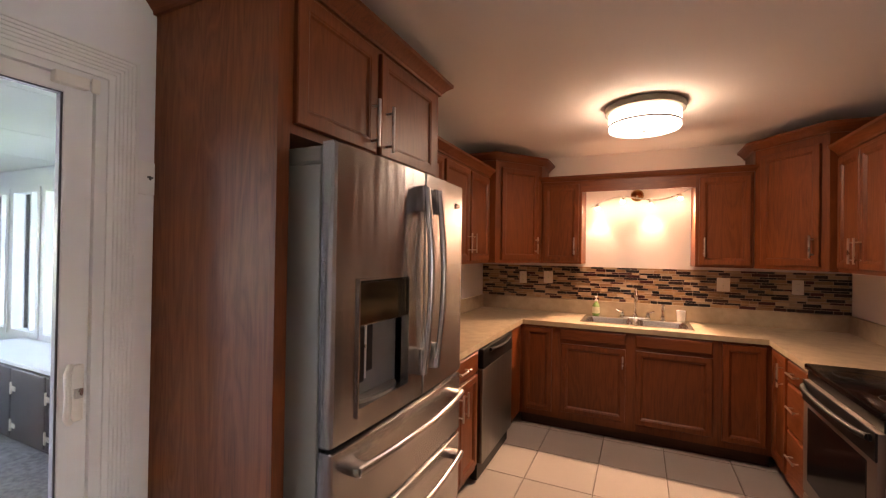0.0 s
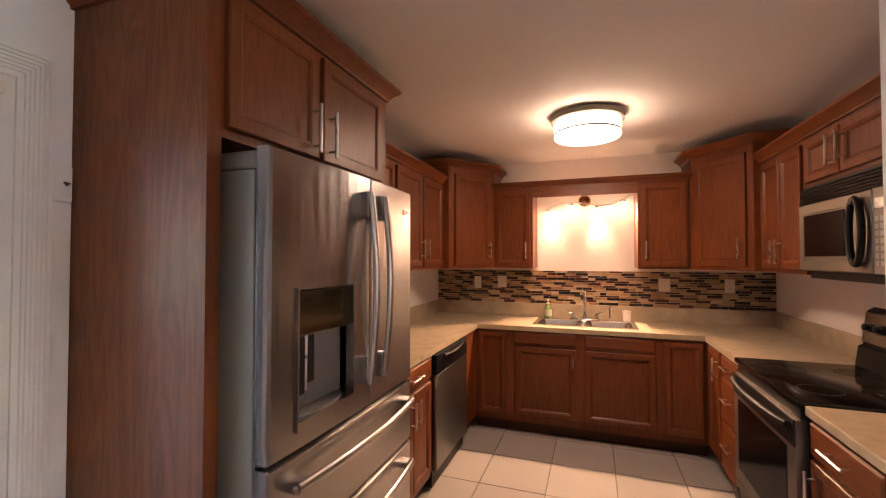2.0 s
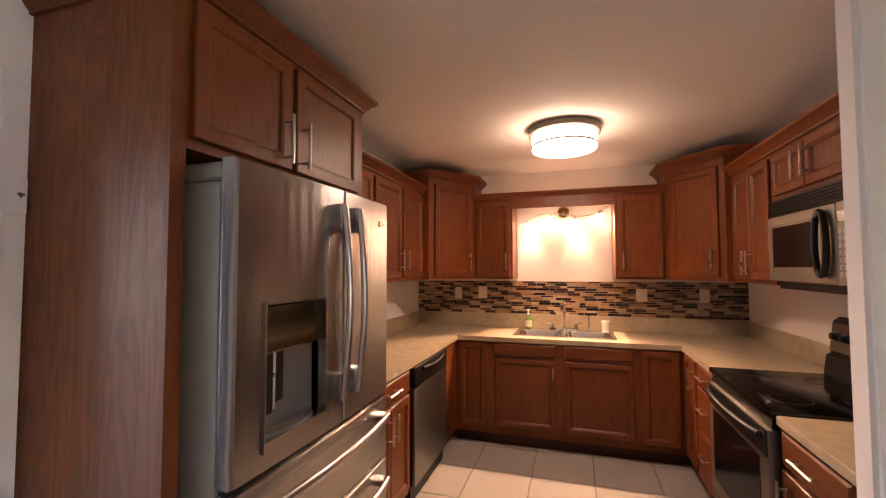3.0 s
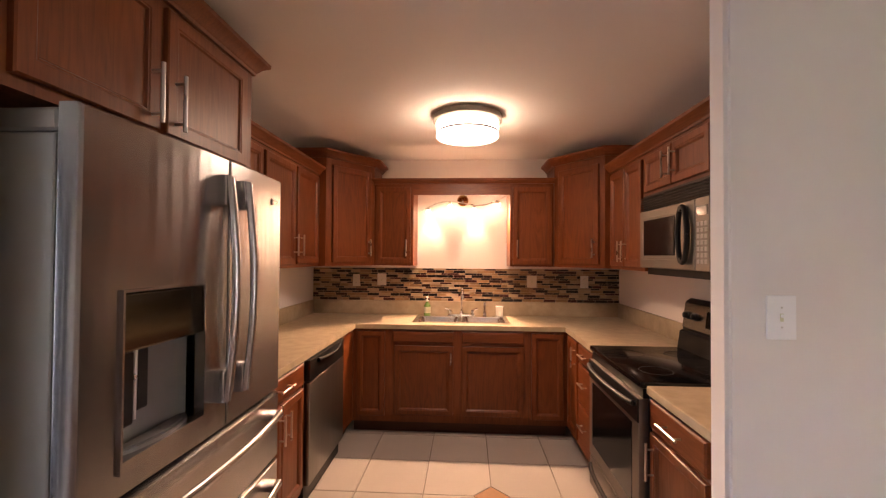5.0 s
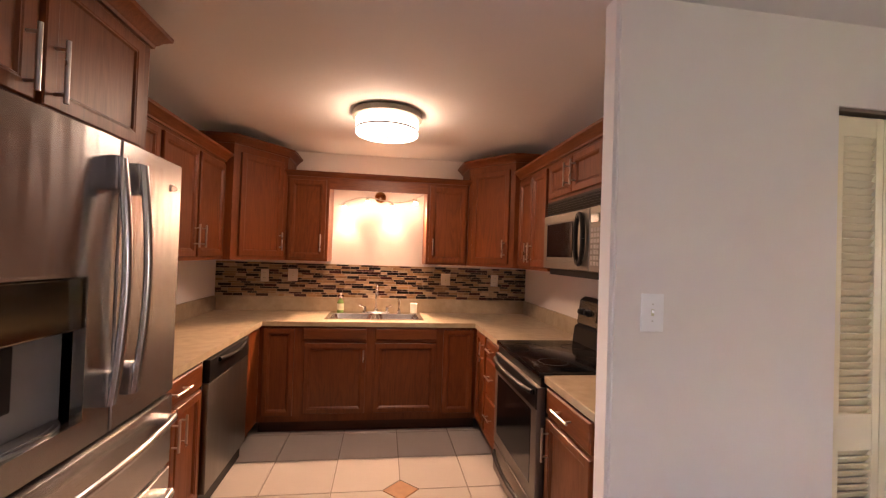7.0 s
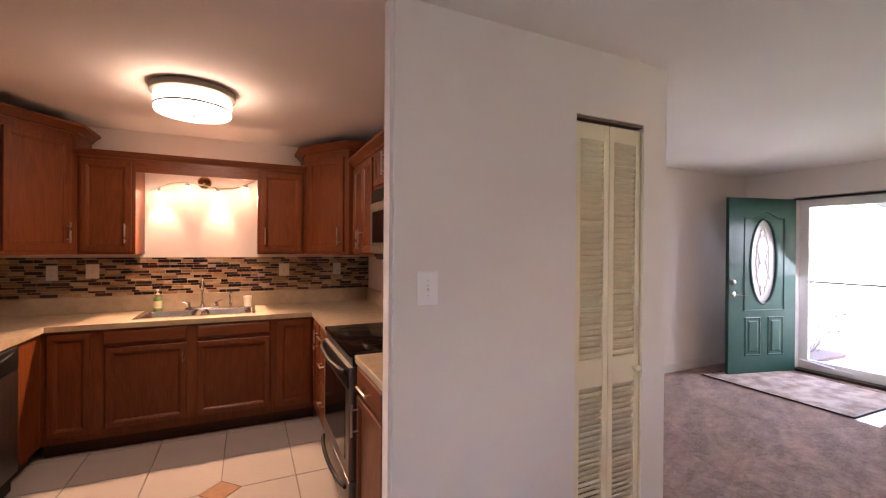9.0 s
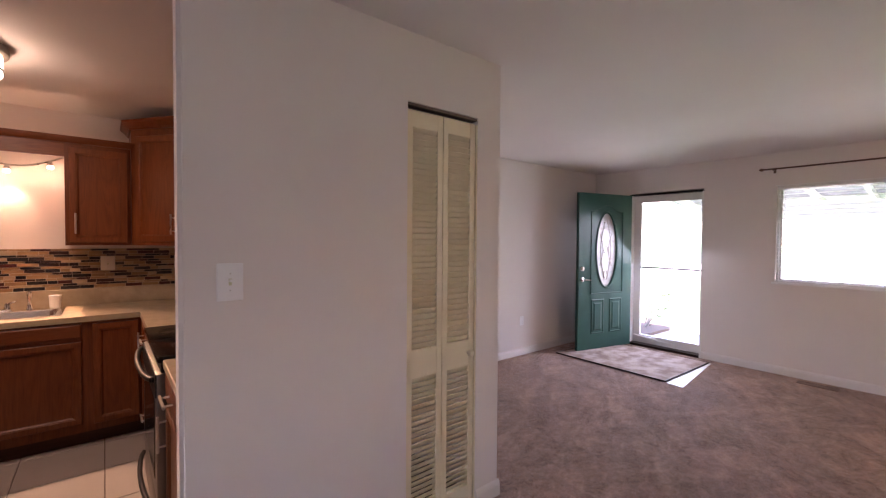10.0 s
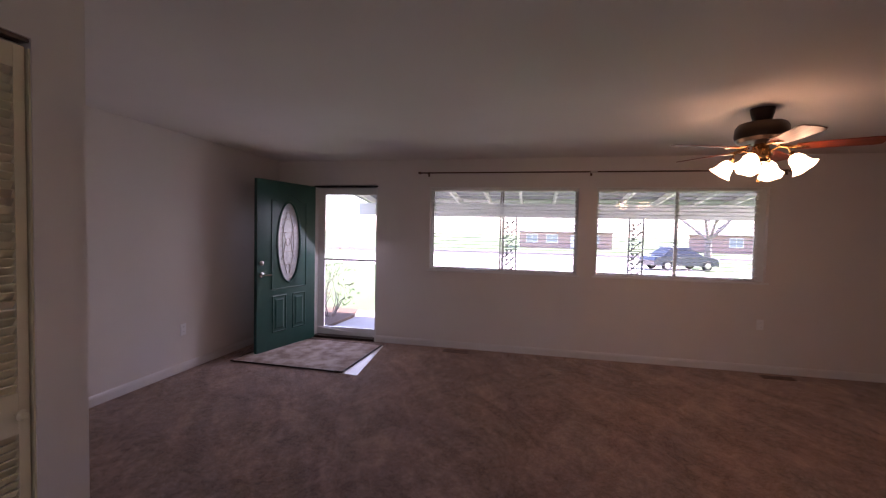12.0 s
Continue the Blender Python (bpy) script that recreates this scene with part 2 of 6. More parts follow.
def carpet_material():
    """Cut pile with brushed streaks that run several ways."""
    m = mat("carpet_pile", (0.27, 0.185, 0.145), 0.95, bump=0.9, bump_scale=260)
    n, l = m.node_tree.nodes, m.node_tree.links
    p = n["Principled BSDF"]
    co = n.new("ShaderNodeTexCoord")
    total = None
    layers = ((0.6, (2.2, 1, 1), 2.4, 0.46, 0.58, 0.18), (0.45, (3.5, 1, 1), 4.6, 0.48, 0.60, 0.14), (-0.55, (3.5, 1, 1), 3.4, 0.49, 0.61, 0.13),
              (0.3, (1, 1, 1), 14.0, 0.44, 0.60, 0.22), (0.3, (1, 1, 1), 38.0, 0.42, 0.62, 0.24), (0.3, (1, 1, 1), 90.0, 0.35, 0.65, 0.18))
    for turn, stretch, size, low, high, weight in layers:
        mp = n.new("ShaderNodeMapping")
        mp.vector_type = "TEXTURE"
        mp.inputs["Rotation"].default_value, mp.inputs["Scale"].default_value = (0, 0, turn), stretch
        l.new(co.outputs["Object"], mp.inputs["Vector"])
        t = n.new("ShaderNodeTexNoise")
        t.inputs["Scale"].default_value, t.inputs["Detail"].default_value, t.inputs["Distortion"].default_value = size, 4, 1.6
        l.new(mp.outputs[0], t.inputs["Vector"])
        r = n.new("ShaderNodeMapRange")
        r.inputs[1].default_value, r.inputs[2].default_value, r.inputs[4].default_value = low, high, weight
        l.new(t.outputs["Fac"], r.inputs[0])
        if total is None:
            total = r.outputs[0]
        else:
            add = n.new("ShaderNodeMath")
            l.new(total, add.inputs[0])
            l.new(r.outputs[0], add.inputs[1])
            total = add.outputs[0]
    mix = n.new("ShaderNodeMix")
    mix.data_type = "RGBA"
    mix.inputs["A"].default_value, mix.inputs["B"].default_value = (0.115, 0.058, 0.039, 1), (0.57, 0.365, 0.275, 1)
    l.new(total, mix.inputs["Factor"])
    l.new(mix.outputs["Result"], p.inputs["Base Color"])
    p.inputs["Sheen Weight"].default_value, p.inputs["Sheen Roughness"].default_value = 0.35, 0.35
    return m


CARPET = carpet_material()

# ---- mesh helpers ----


def box(bm, x0, x1, y0, y1, z0, z1):
    v = [bm.verts.new((x, y, z)) for x in (x0, x1) for y in (y0, y1) for z in (z0, z1)]
    for f in ((0, 1, 3, 2), (4, 6, 7, 5), (0, 4, 5, 1), (2, 3, 7, 6), (0, 2, 6, 4), (1, 5, 7, 3)):
        bm.faces.new([v[i] for i in f])
    return bm


def soft_box(bm, x0, x1, y0, y1, z0, z1, r=0.004, seg=2):
    one = bmesh.new()
    box(one, x0, x1, y0, y1, z0, z1)
    bmesh.ops.bevel(one, geom=one.edges[:], offset=r, segments=seg, affect="EDGES", profile=0.5)
    merge(bm, one)
    return bm


def merge(bm, other, m=None):
    if m is not None:
        other.transform(m)
    tmp = bpy.data.meshes.new("tmp")
    other.to_mesh(tmp)
    bm.from_mesh(tmp)
    bpy.data.meshes.remove(tmp)
    other.free()
    return bm


def tube(bm, pts, r, seg=10, radii=None):
    """A round bar through the points."""
    pts = [Vector(p) for p in pts]
    rings, side = [], None
    for i, p in enumerate(pts):
        d = (pts[min(i + 1, len(pts) - 1)] - pts[max(i - 1, 0)]).normalized()
        if side is None:
            side = d.orthogonal().normalized()
        side = (side - d * side.dot(d)).normalized()
        up = d.cross(side)
        q = radii[i] if radii else r
        rings.append([bm.verts.new(p + q * (math.cos(a) * side + math.sin(a) * up)) for a in (2 * math.pi * k / seg for k in range(seg))])
    for a, b in zip(rings, rings[1:]):
        for k in range(seg):
            bm.faces.new((a[k], a[(k + 1) % seg], b[(k + 1) % seg], b[k]))
    bm.faces.new(rings[0][::-1])
    bm.faces.new(rings[-1])
    return bm


def turned(bm, profile, at=(0, 0, 0), seg=32, cap=True):
    """A turned body from (radius, height) pairs round the upright axis."""
    rings = [[bm.verts.new((at[0] + r * math.cos(2 * math.pi * k / seg), at[1] + r * math.sin(2 * math.pi * k / seg), at[2] + z)) for k in range(seg)] for r, z in profile]
    for a, b in zip(rings, rings[1:]):
        for k in range(seg):
            bm.faces.new((a[k], a[(k + 1) % seg], b[(k + 1) % seg], b[k]))
    if cap:
        bm.faces.new(rings[0][::-1])
        bm.faces.new(rings[-1])
    return bm


def prism(bm, outline, z0, z1):
    a = [bm.verts.new((x, y, z0)) for x, y in outline]
    b = [bm.verts.new((x, y, z1)) for x, y in outline]
    n = len(a)
    bm.faces.new(a[::-1])
    bm.faces.new(b)
    for k in range(n):
        bm.faces.new((a[k], a[(k + 1) % n], b[(k + 1) % n], b[k]))
    return bm


def sweep(bm, path, profile, closed=False):
    """A moulding: profile (out, up) carried along a level path with mitred corners; 'out' lies to the right of the way."""
    pts = [Vector(p) for p in path]
    rings = []
    for i, p in enumerate(pts):
        d0 = (p - pts[i - 1]).normalized() if i else None
        d1 = (pts[i + 1] - p).normalized() if i < len(pts) - 1 else None
        d0, d1 = d0 or d1, d1 or d0
        n0, n1 = Vector((d0.y, -d0.x, 0)), Vector((d1.y, -d1.x, 0))
        n = (n0 + n1).normalized()
        k = 1 / max(0.3, n.dot(n0))
        rings.append([bm.verts.new(p + n * (u * k) + Vector((0, 0, w))) for u, w in profile])
    m = len(profile)
    for a, b in zip(rings, rings[1:]):
        for k in range(m):
            bm.faces.new((a[k], a[(k + 1) % m], b[(k + 1) % m], b[k]))
    bm.faces.new(rings[0][::-1])
    bm.faces.new(rings[-1])
    return bm


def rings_panel(bm, x0, x1, z0, z1, steps):
    """A framed front facing -y: steps are (inset, y) of nested rectangles from the back edge to the middle."""
    rings = []
    for i, y in steps:
        rings.append([bm.verts.new((x, y, z)) for x, z in ((x0 + i, z0 + i), (x1 - i, z0 + i), (x1 - i, z1 - i), (x0 + i, z1 - i))])
    for a, b in zip(rings, rings[1:]):
        for k in range(4):
            bm.faces.new((a[k], a[(k + 1) % 4], b[(k + 1) % 4], b[k]))
    bm.faces.new(rings[0][::-1])
    bm.faces.new(rings[-1])
    return bm


def finish(bm, name, material, smooth=False):
    bmesh.ops.recalc_face_normals(bm, faces=bm.faces[:])
    me = bpy.data.meshes.new(name)
    bm.to_mesh(me)
    bm.free()
    me.materials.append(material)
    if smooth:
        for f in me.polygons:
            f.use_smooth = True
        me.set_sharp_from_angle(angle=radians(35))
    return me


def part(name, bm, material, parent, label="", smooth=False):
    ob = new(name, finish(bm, name, material, smooth))
    ob.parent = parent
    if label:
        tagged(ob, label)
    return ob


def thing(name, m, label, category, group="", kind=""):
    ob = new(name)
    ob.empty_display_size = 0.1
    ob.matrix_world = m
    return tagged(ob, label, category, group, kind)


def single(name, bm, material, label, category, group="", kind="", smooth=False, m=None):
    ob = new(name, finish(bm, name, material, smooth))
    if m is not None:
        ob.matrix_world = m
    return tagged(ob, label, category, group, kind)


def wall(name, along, face, back, a0, a1, material, label, holes=(), z1=CEIL, corner=()):
    """A wall between face and back, from a0 to a1 along x or y, with openings (b0, b1, z0, z1) right through it."""
    bm = bmesh.new()
    lo, hi = min(face, back), max(face, back)

    def piece(p, q, z, w):
        if q - p < 1e-4 or w - z < 1e-4:
            return
        box(bm, *((p, q, lo, hi) if along == "x" else (lo, hi, p, q)), z, w)

    at = a0
    for b0, b1, h0, h1 in sorted(holes):
        piece(at, b0, 0, z1)
        piece(b0, b1, 0, h0)
        piece(b0, b1, h1, z1)
        at = b1
    piece(at, a1, 0, z1)
    ends = [e for e in bm.edges if any(abs(v.co.x - c) < 1e-5 for c in corner for v in e.verts) and abs(e.verts[0].co.z - e.verts[1].co.z) > 1 and abs(e.verts[0].co.x - e.verts[1].co.x) < 1e-6]
    if ends:
        bmesh.ops.bevel(bm, geom=ends, offset=0.014, segments=4, affect="EDGES")
    return single(name, bm, material, label, "wall", kind="structure")


# ---- large structure ----
single("floor", box(bmesh.new(), XL - 0.1, XF + 0.15, YS - 0.1, YB + 0.1, -0.20, -0.012), GROUT, "grey concrete sub-floor under tile and carpet", "floor", kind="structure")
bm = bmesh.new()
box(bm, XL, XF, YS, YW + 0.06, -0.011, 0.0)
box(bm, XC, XF, YW + 0.06, YN, -0.011, 0.0)
single("carpet", bm, CARPET, "brown cut-pile carpet with vacuum streaks", "carpet", kind="structure")
single("ceiling", box(bmesh.new(), XL - 0.15, XF + 0.15, YS - 0.15, YB + 0.15, CEIL, CEIL + 0.2), CEILING, "smooth painted ceiling running through kitchen and living room", "ceiling", kind="structure")
wall("wall_kitchen_back", "x", YB, YB + 0.15, XL - 0.15, XR + 0.15, KWALL, "warm white painted kitchen back wall")
PATIO = (-0.83, 0.985, 0.02, 2.01)
WWALL = mat("white_wall_paint", (0.80, 0.79, 0.80), 0.7, vary=0.04, scale=1.5, bump=0.03, bump_scale=220)
wall("wall_west", "y", XL, XL - 0.15, YS, YB, WWALL, "white painted wall with a patio door", [PATIO])
wall("wall_kitchen_right", "y", XR, XR + 0.105, YW + 0.10, YB, KWALL, "warm white painted kitchen side wall")
CL = (1.955, 2.41, 0.0, 2.115)
wall("wall_partition", "x", YW, YW + 0.10, XJ, XC, WALL, "off-white partition wall with a closet opening", [CL], corner=(XJ, XC))
wall("wall_closet_end", "y", XC, XC - 0.12, YW + 0.10, YN, WALL, "off-white wall at the closet end")
wall("wall_closet_back", "x", 2.45, 2.57, XR + 0.105, XC - 0.12, WALL, "plain wall at the back of the closet")
wall("wall_north", "x", YN, YN + 0.15, XC - 0.12, XF + 0.15, WALL, "off-white living room wall")
DOOR, WINA, WINB = (2.078, 3.010, 0.0, 2.11), (-0.488, 1.356, 1.015, 2.067), (-2.51, -0.698, 1.015, 2.067)
wall("wall_front", "y", XF, XF + 0.15, YS, YN, WALL, "off-white front wall with door and two windows", [DOOR, WINA, WINB])
wall("wall_south", "x", YS, YS - 0.15, XL - 0.15, XF + 0.15, WALL, "off-white wall closing the living room")
# ---- kitchen cabinets ----
# A cabinet's own frame: x along its width, front at y = 0 facing -y, z up.
BACK, LEFT, RIGHT = 0, 90, -90


def bar_handle(parent, x, z, length, upright, y=-0.02):
    """A bar pull on two posts."""
    bm = bmesh.new()
    h = length / 2
    ends = [(x, y - 0.032, z - h), (x, y - 0.032, z + h)] if upright else [(x - h, y - 0.032, z), (x + h, y - 0.032, z)]
    tube(bm, ends, 0.006, 10)
    k = h * 0.68
    for s in (-k, k):
        a = (x, y, z + s) if upright else (x + s, y, z)
        b = (x, y - 0.032, z + s) if upright else (x + s, y - 0.032, z)
        tube(bm, [a, b], 0.0045, 8)
    return part("handle", bm, NICKEL, parent, "satin nickel bar handle", True)


def door_front(parent, x0, x1, z0, z1, handle=None, name="door"):
    """A framed door with a recessed flat panel; handle: (x, z, length, upright)."""
    s = 0.052
    steps = [(0, 0.0), (0, -0.015), (0.004, -0.019), (s - 0.016, -0.019), (s - 0.011, -0.0155), (s - 0.007, -0.0155), (s + 0.002, -0.006), (s + 0.004, -0.005)]
    d = part(name, rings_panel(bmesh.new(), x0, x1, z0, z1, steps), WOODV, parent)
    if handle:
        bar_handle(d, *handle)
    return d


def drawer_front(parent, x0, x1, z0, z1, handle=None, name="drawer"):
    steps = [(0, 0.0), (0, -0.013), (0.009, -0.019), (0.014, -0.019)]
    d = part(name, rings_panel(bmesh.new(), x0, x1, z0, z1, steps), WOODH, parent)
    if handle:
        bar_handle(d, *handle)
    return d


def cabinet(name, at, turn, w, d, z0, z1, label, category, fronts, toe=False, group=""):
    c = thing(name, pose(at[0], at[1], 0, 0, 0, turn), label, category, group)
    part("body", box(bmesh.new(), 0, w, 0.0, d, z0, z1), WOODV, c)
    if toe:
        part("toe_kick", box(bmesh.new(), 0.0, w, 0.06, 0.08, 0.0, z0), WOODD, c, "recessed toe kick, darkened for its shade")
    for kind, *rest in fronts:
        (door_front if kind == "door" else drawer_front)(c, *rest)
    return c


CROWN = [(0.0, 0.0), (0.012, 0.0), (0.014, 0.012), (0.022, 0.018), (0.030, 0.030), (0.048, 0.044), (0.058, 0.050), (0.060, 0.066), (0.0, 0.066)]
SMALL_CROWN = [(0.0, 0.0), (0.010, 0.0), (0.014, 0.014), (0.028, 0.028), (0.036, 0.034), (0.038, 0.046), (0.0, 0.046)]


def crown(parent, path, profile=CROWN):
    return part("crown_moulding", sweep(bmesh.new(), path, profile), WOODH, parent, "", True)


# base cabinets: face 25 mm behind the worktop's edge
BL, BR, BY = -0.725, 1.065, 3.885
# back run
cabinet("sink_base_cabinet", (-0.42, BY), BACK, 1.16, 0.60, 0.10, 0.873, "brown oak sink base cabinet with two doors", "cabinet", [
    ("drawer", 0.035, 0.545, 0.765, 0.862), ("drawer", 0.615, 1.13, 0.765, 0.862),
    ("door", 0.05, 0.545, 0.165, 0.738, (0.525, 0.64, 0.10, True)), ("door", 0.615, 1.13, 0.165, 0.738)], True)
cabinet("corner_base_cabinet", (BL, BY), BACK, 0.305, 0.60, 0.10, 0.873, "brown oak corner base cabinet with a narrow door", "cabinet",
        [("door", 0.035, 0.275, 0.15, 0.855)], True)
cabinet("corner_base_cabinet", (0.74, BY), BACK, 0.325, 0.60, 0.10, 0.873, "brown oak corner base cabinet with a narrow door", "cabinet",
        [("door", 0.03, 0.29, 0.15, 0.855)], True)
# left run
cabinet("drawer_base_cabinet", (BL, 2.19), LEFT, 0.60, 0.57, 0.10, 0.873, "brown oak base cabinet with a drawer over doors", "cabinet", [
    ("drawer", 0.02, 0.58, 0.735, 0.86, (0.30, 0.80, 0.16, False)),
    ("door", 0.02, 0.295, 0.14, 0.715, (0.262, 0.60, 0.15, True)), ("door", 0.305, 0.58, 0.14, 0.715, (0.335, 0.60, 0.15, True))], True)
cabinet("filler_cabinet", (BL, 3.50), LEFT, 0.383, 0.57, 0.10, 0.873, "brown oak filler beside the dishwasher", "cabinet", [], True)
# right run
cabinet("drawer_stack_cabinet", (BR, 3.515), RIGHT, 0.385, 0.60, 0.10, 0.873, "brown oak cabinet with three drawers", "cabinet", [
    ("drawer", 0.02, 0.365, 0.735, 0.86, (0.19, 0.80, 0.14, False)), ("drawer", 0.02, 0.365, 0.45, 0.72, (0.19, 0.60, 0.14, False)),
    ("drawer", 0.02, 0.365, 0.135, 0.435, (0.19, 0.31, 0.14, False))], True)
cabinet("narrow_base_cabinet", (BR, 3.883), RIGHT, 0.366, 0.60, 0.10, 0.873, "brown oak narrow base cabinet by the corner", "cabinet",
        [("door", 0.06, 0.35, 0.14, 0.86, (0.315, 0.74, 0.15, True))], True)
cabinet("drawer_base_cabinet", (BR, 2.315), RIGHT, 0.475, 0.60, 0.10, 0.873, "brown oak base cabinet with drawer and door beside the range", "cabinet", [
    ("drawer", 0.02, 0.455, 0.735, 0.86, (0.2375, 0.80, 0.16, False)), ("door", 0.02, 0.455, 0.14, 0.715, (0.06, 0.60, 0.16, True))], True)

# wall cabinets
UZ = 1.40
UB = 4.165
group = "wall cabinets"
cabinet("wall_cabinet", (-0.615, UB), BACK, 0.36, 0.33, UZ, 2.145, "brown oak single-door wall cabinet", "cabinet",
            [("door", 0.02, 0.335, UZ + 0.02, 2.115, (0.30, 1.56, 0.15, True))], False, group)
cabinet("wall_cabinet", (0.62, UB), BACK, 0.385, 0.33, UZ, 2.145, "brown oak single-door wall cabinet", "cabinet",
            [("door", 0.025, 0.365, UZ + 0.02, 2.115, (0.06, 1.56, 0.15, True))], False, group)
val = thing("valance", pose(0, 0, 0), "brown oak valance board bridging the wall cabinets over the sink", "valance")
part("board", box(bmesh.new(), -0.255, 0.62, UB, UB + 0.02, 2.045, 2.145), WOODH, val)
crown(val, [(-0.64, UB, 2.145), (1.03, UB, 2.145)], SMALL_CROWN)


def corner_cabinet(flip):
    """A taller wall cabinet across the corner, built for the left corner; flip = -1 mirrors it."""
    x0 = XL if flip > 0 else XR
    c = thing("corner_wall_cabinet", pose(0, 0, 0), "tall diagonal brown oak corner wall cabinet", "cabinet", "wall cabinets")
    def X(u):
        return x0 + flip * u
    p, q = Vector((X(0.375), 3.745)), Vector((X(0.685), 4.16))
    outline = [(X(0.0), YB), (X(0.0), 3.745), tuple(p), tuple(q), (X(0.685), YB)]
    part("body", prism(bmesh.new(), outline if flip > 0 else outline[::-1], UZ, 2.30), WOODV, c)
    d = q - p
    w = d.length
    ang = math.atan2(d.y, d.x) if flip > 0 else math.atan2(-d.y, -d.x)
    o = p if flip > 0 else q
    bm = rings_panel(bmesh.new(), 0.06, w - 0.05, UZ + 0.03, 2.24, [(0, 0.0), (0, -0.015), (0.004, -0.019), (0.040, -0.019), (0.044, -0.0165), (0.048, -0.0165), (0.052, -0.010), (0.054, -0.009)])
    bm.transform(pose(o.x, o.y, 0, 0, 0, math.degrees(ang)))
    dd = part("door", bm, WOODV, c)
    hb = bmesh.new()
    hx = w - 0.08 if flip > 0 else w - 0.085
    tube(hb, [(hx, -0.052, 1.485), (hx, -0.052, 1.635)], 0.006, 10)
    for z in (1.51, 1.61):
        tube(hb, [(hx, -0.018, z), (hx, -0.052, z)], 0.0045, 8)
    hb.transform(pose(o.x, o.y, 0, 0, 0, math.degrees(ang)))
    part("handle", hb, NICKEL, dd, "satin nickel bar handle", True)
    path = [(X(0.0), 3.745, 2.295), (p.x, p.y, 2.295), (q.x, q.y, 2.295), (X(0.685), YB, 2.295)]
    crown(c, path if flip > 0 else path[::-1])
    return c


corner_cabinet(1)
corner_cabinet(-1)
UL, UR = -0.985, 1.365
c = cabinet("wall_cabinet", (UL, 2.17), LEFT, 1.573, 0.315, UZ, 2.15, "brown oak wall cabinet run with three doors", "cabinet", [
    ("door", 0.04, 0.60, UZ + 0.025, 2.12, None), ("door", 0.64, 1.085, UZ + 0.025, 2.12, (1.05, 1.56, 0.15, True)), ("door", 1.115, 1.545, UZ + 0.025, 2.12, (1.15, 1.56, 0.15, True))], False, group)
crown(c, [(0.0, 0.0, 2.145), (1.573, 0.0, 2.145)])
c = cabinet("wall_cabinet", (UR, 3.743), RIGHT, 0.633, 0.325, UZ, 2.15, "brown oak two-door wall cabinet beside the microwave", "cabinet", [
    ("door", 0.03, 0.315, UZ + 0.025, 2.12, (0.285, 1.53, 0.15, True)), ("door", 0.325, 0.61, UZ + 0.025, 2.12, (0.355, 1.53, 0.15, True))], False, group)
crown(c, [(0.0, 0.0, 2.145), (0.633, 0.0, 2.145)])
c = cabinet("wall_cabinet", (UR, 3.11), RIGHT, 1.27, 0.325, 1.875, 2.15, "short brown oak two-door wall cabinet over the microwave", "cabinet", [
    ("door", 0.03, 0.375, 1.895, 2.12, (0.335, 2.01, 0.15, True)), ("door", 0.385, 0.74, 1.895, 2.12, (0.425, 2.01, 0.15, True))], False, group)
crown(c, [(0.0, 0.0, 2.145), (1.27, 0.0, 2.145)])

# fridge surround
PY = 1.13
fs = thing("fridge_surround", pose(0, 0, 0), "brown oak fridge surround with a tall end panel", "cabinet")
part("end_panel", box(bmesh.new(), XL, -0.745, PY, PY + 0.02, 0.0, 2.29), WOODP, fs, "oak veneer panel with cathedral grain")
part("end_stile", box(bmesh.new(), -0.745, -0.725, PY - 0.002, PY + 0.045, 0.0, 2.29), WOODV, fs)
part("far_panel", box(bmesh.new(), XL, -0.725, 2.15, 2.17, 0.0, 2.29), WOODV, fs)
part("body", box(bmesh.new(), XL, -0.725, PY + 0.045, 2.15, 1.835, 2.29), WOODV, fs)
def over_door(y0, y1, hy):
    bm = rings_panel(bmesh.new(), y0, y1, 1.865, 2.265, [(0, 0.0), (0, -0.015), (0.004, -0.019), (0.043, -0.019), (0.047, -0.0165), (0.051, -0.0165), (0.055, -0.010), (0.057, -0.009)])
    m = pose(-0.725, 0, 0, 0, 0, 90)
    bm.transform(m)
    d = part("door", bm, WOODV, fs)
    hb = bmesh.new()
    tube(hb, [(hy, -0.052, 1.88), (hy, -0.052, 2.06)], 0.0065, 10)
    for z in (1.905, 2.035):
        tube(hb, [(hy, -0.018, z), (hy, -0.052, z)], 0.005, 8)
    hb.transform(m)
    part("handle", hb, NICKEL, d, "satin nickel bar handle", True)
over_door(1.185, 1.60, 1.565)
over_door(1.63, 2.105, 1.665)
crown(fs, [(XL, PY, 2.285), (-0.725, PY, 2.285), (-0.725, 2.17, 2.285), (XL, 2.17, 2.285)])

# ---- worktop ----
CT, CTB = 0.914, 0.876
SX0, SX1, SY0, SY1 = -0.215, 0.585, 3.975, 4.375
wt = thing("worktop", pose(0, 0, 0), "beige mottled laminate worktop in a U shape with upstand", "worktop")
for q in ((XL, -0.70, 2.18, 3.86), (1.04, XR, 3.125, 3.86), (XL, SX0, 3.86, YB), (SX1, XR, 3.86, YB), (SX0, SX1, 3.86, SY0), (SX0, SX1, SY1, YB)):
    part("top", box(bmesh.new(), *q, CTB, CT), COUNTER, wt)
part("upstand", soft_box(bmesh.new(), XL, XR, YB - 0.02, YB, CT, 1.048, 0.004), COUNTER, wt)
part("upstand", soft_box(bmesh.new(), XL, XL + 0.02, 2.18, YB - 0.021, CT, 1.048, 0.004), COUNTER, wt)
part("upstand", soft_box(bmesh.new(), XR - 0.02, XR, 3.125, YB - 0.021, CT, 1.048, 0.004), COUNTER, wt)
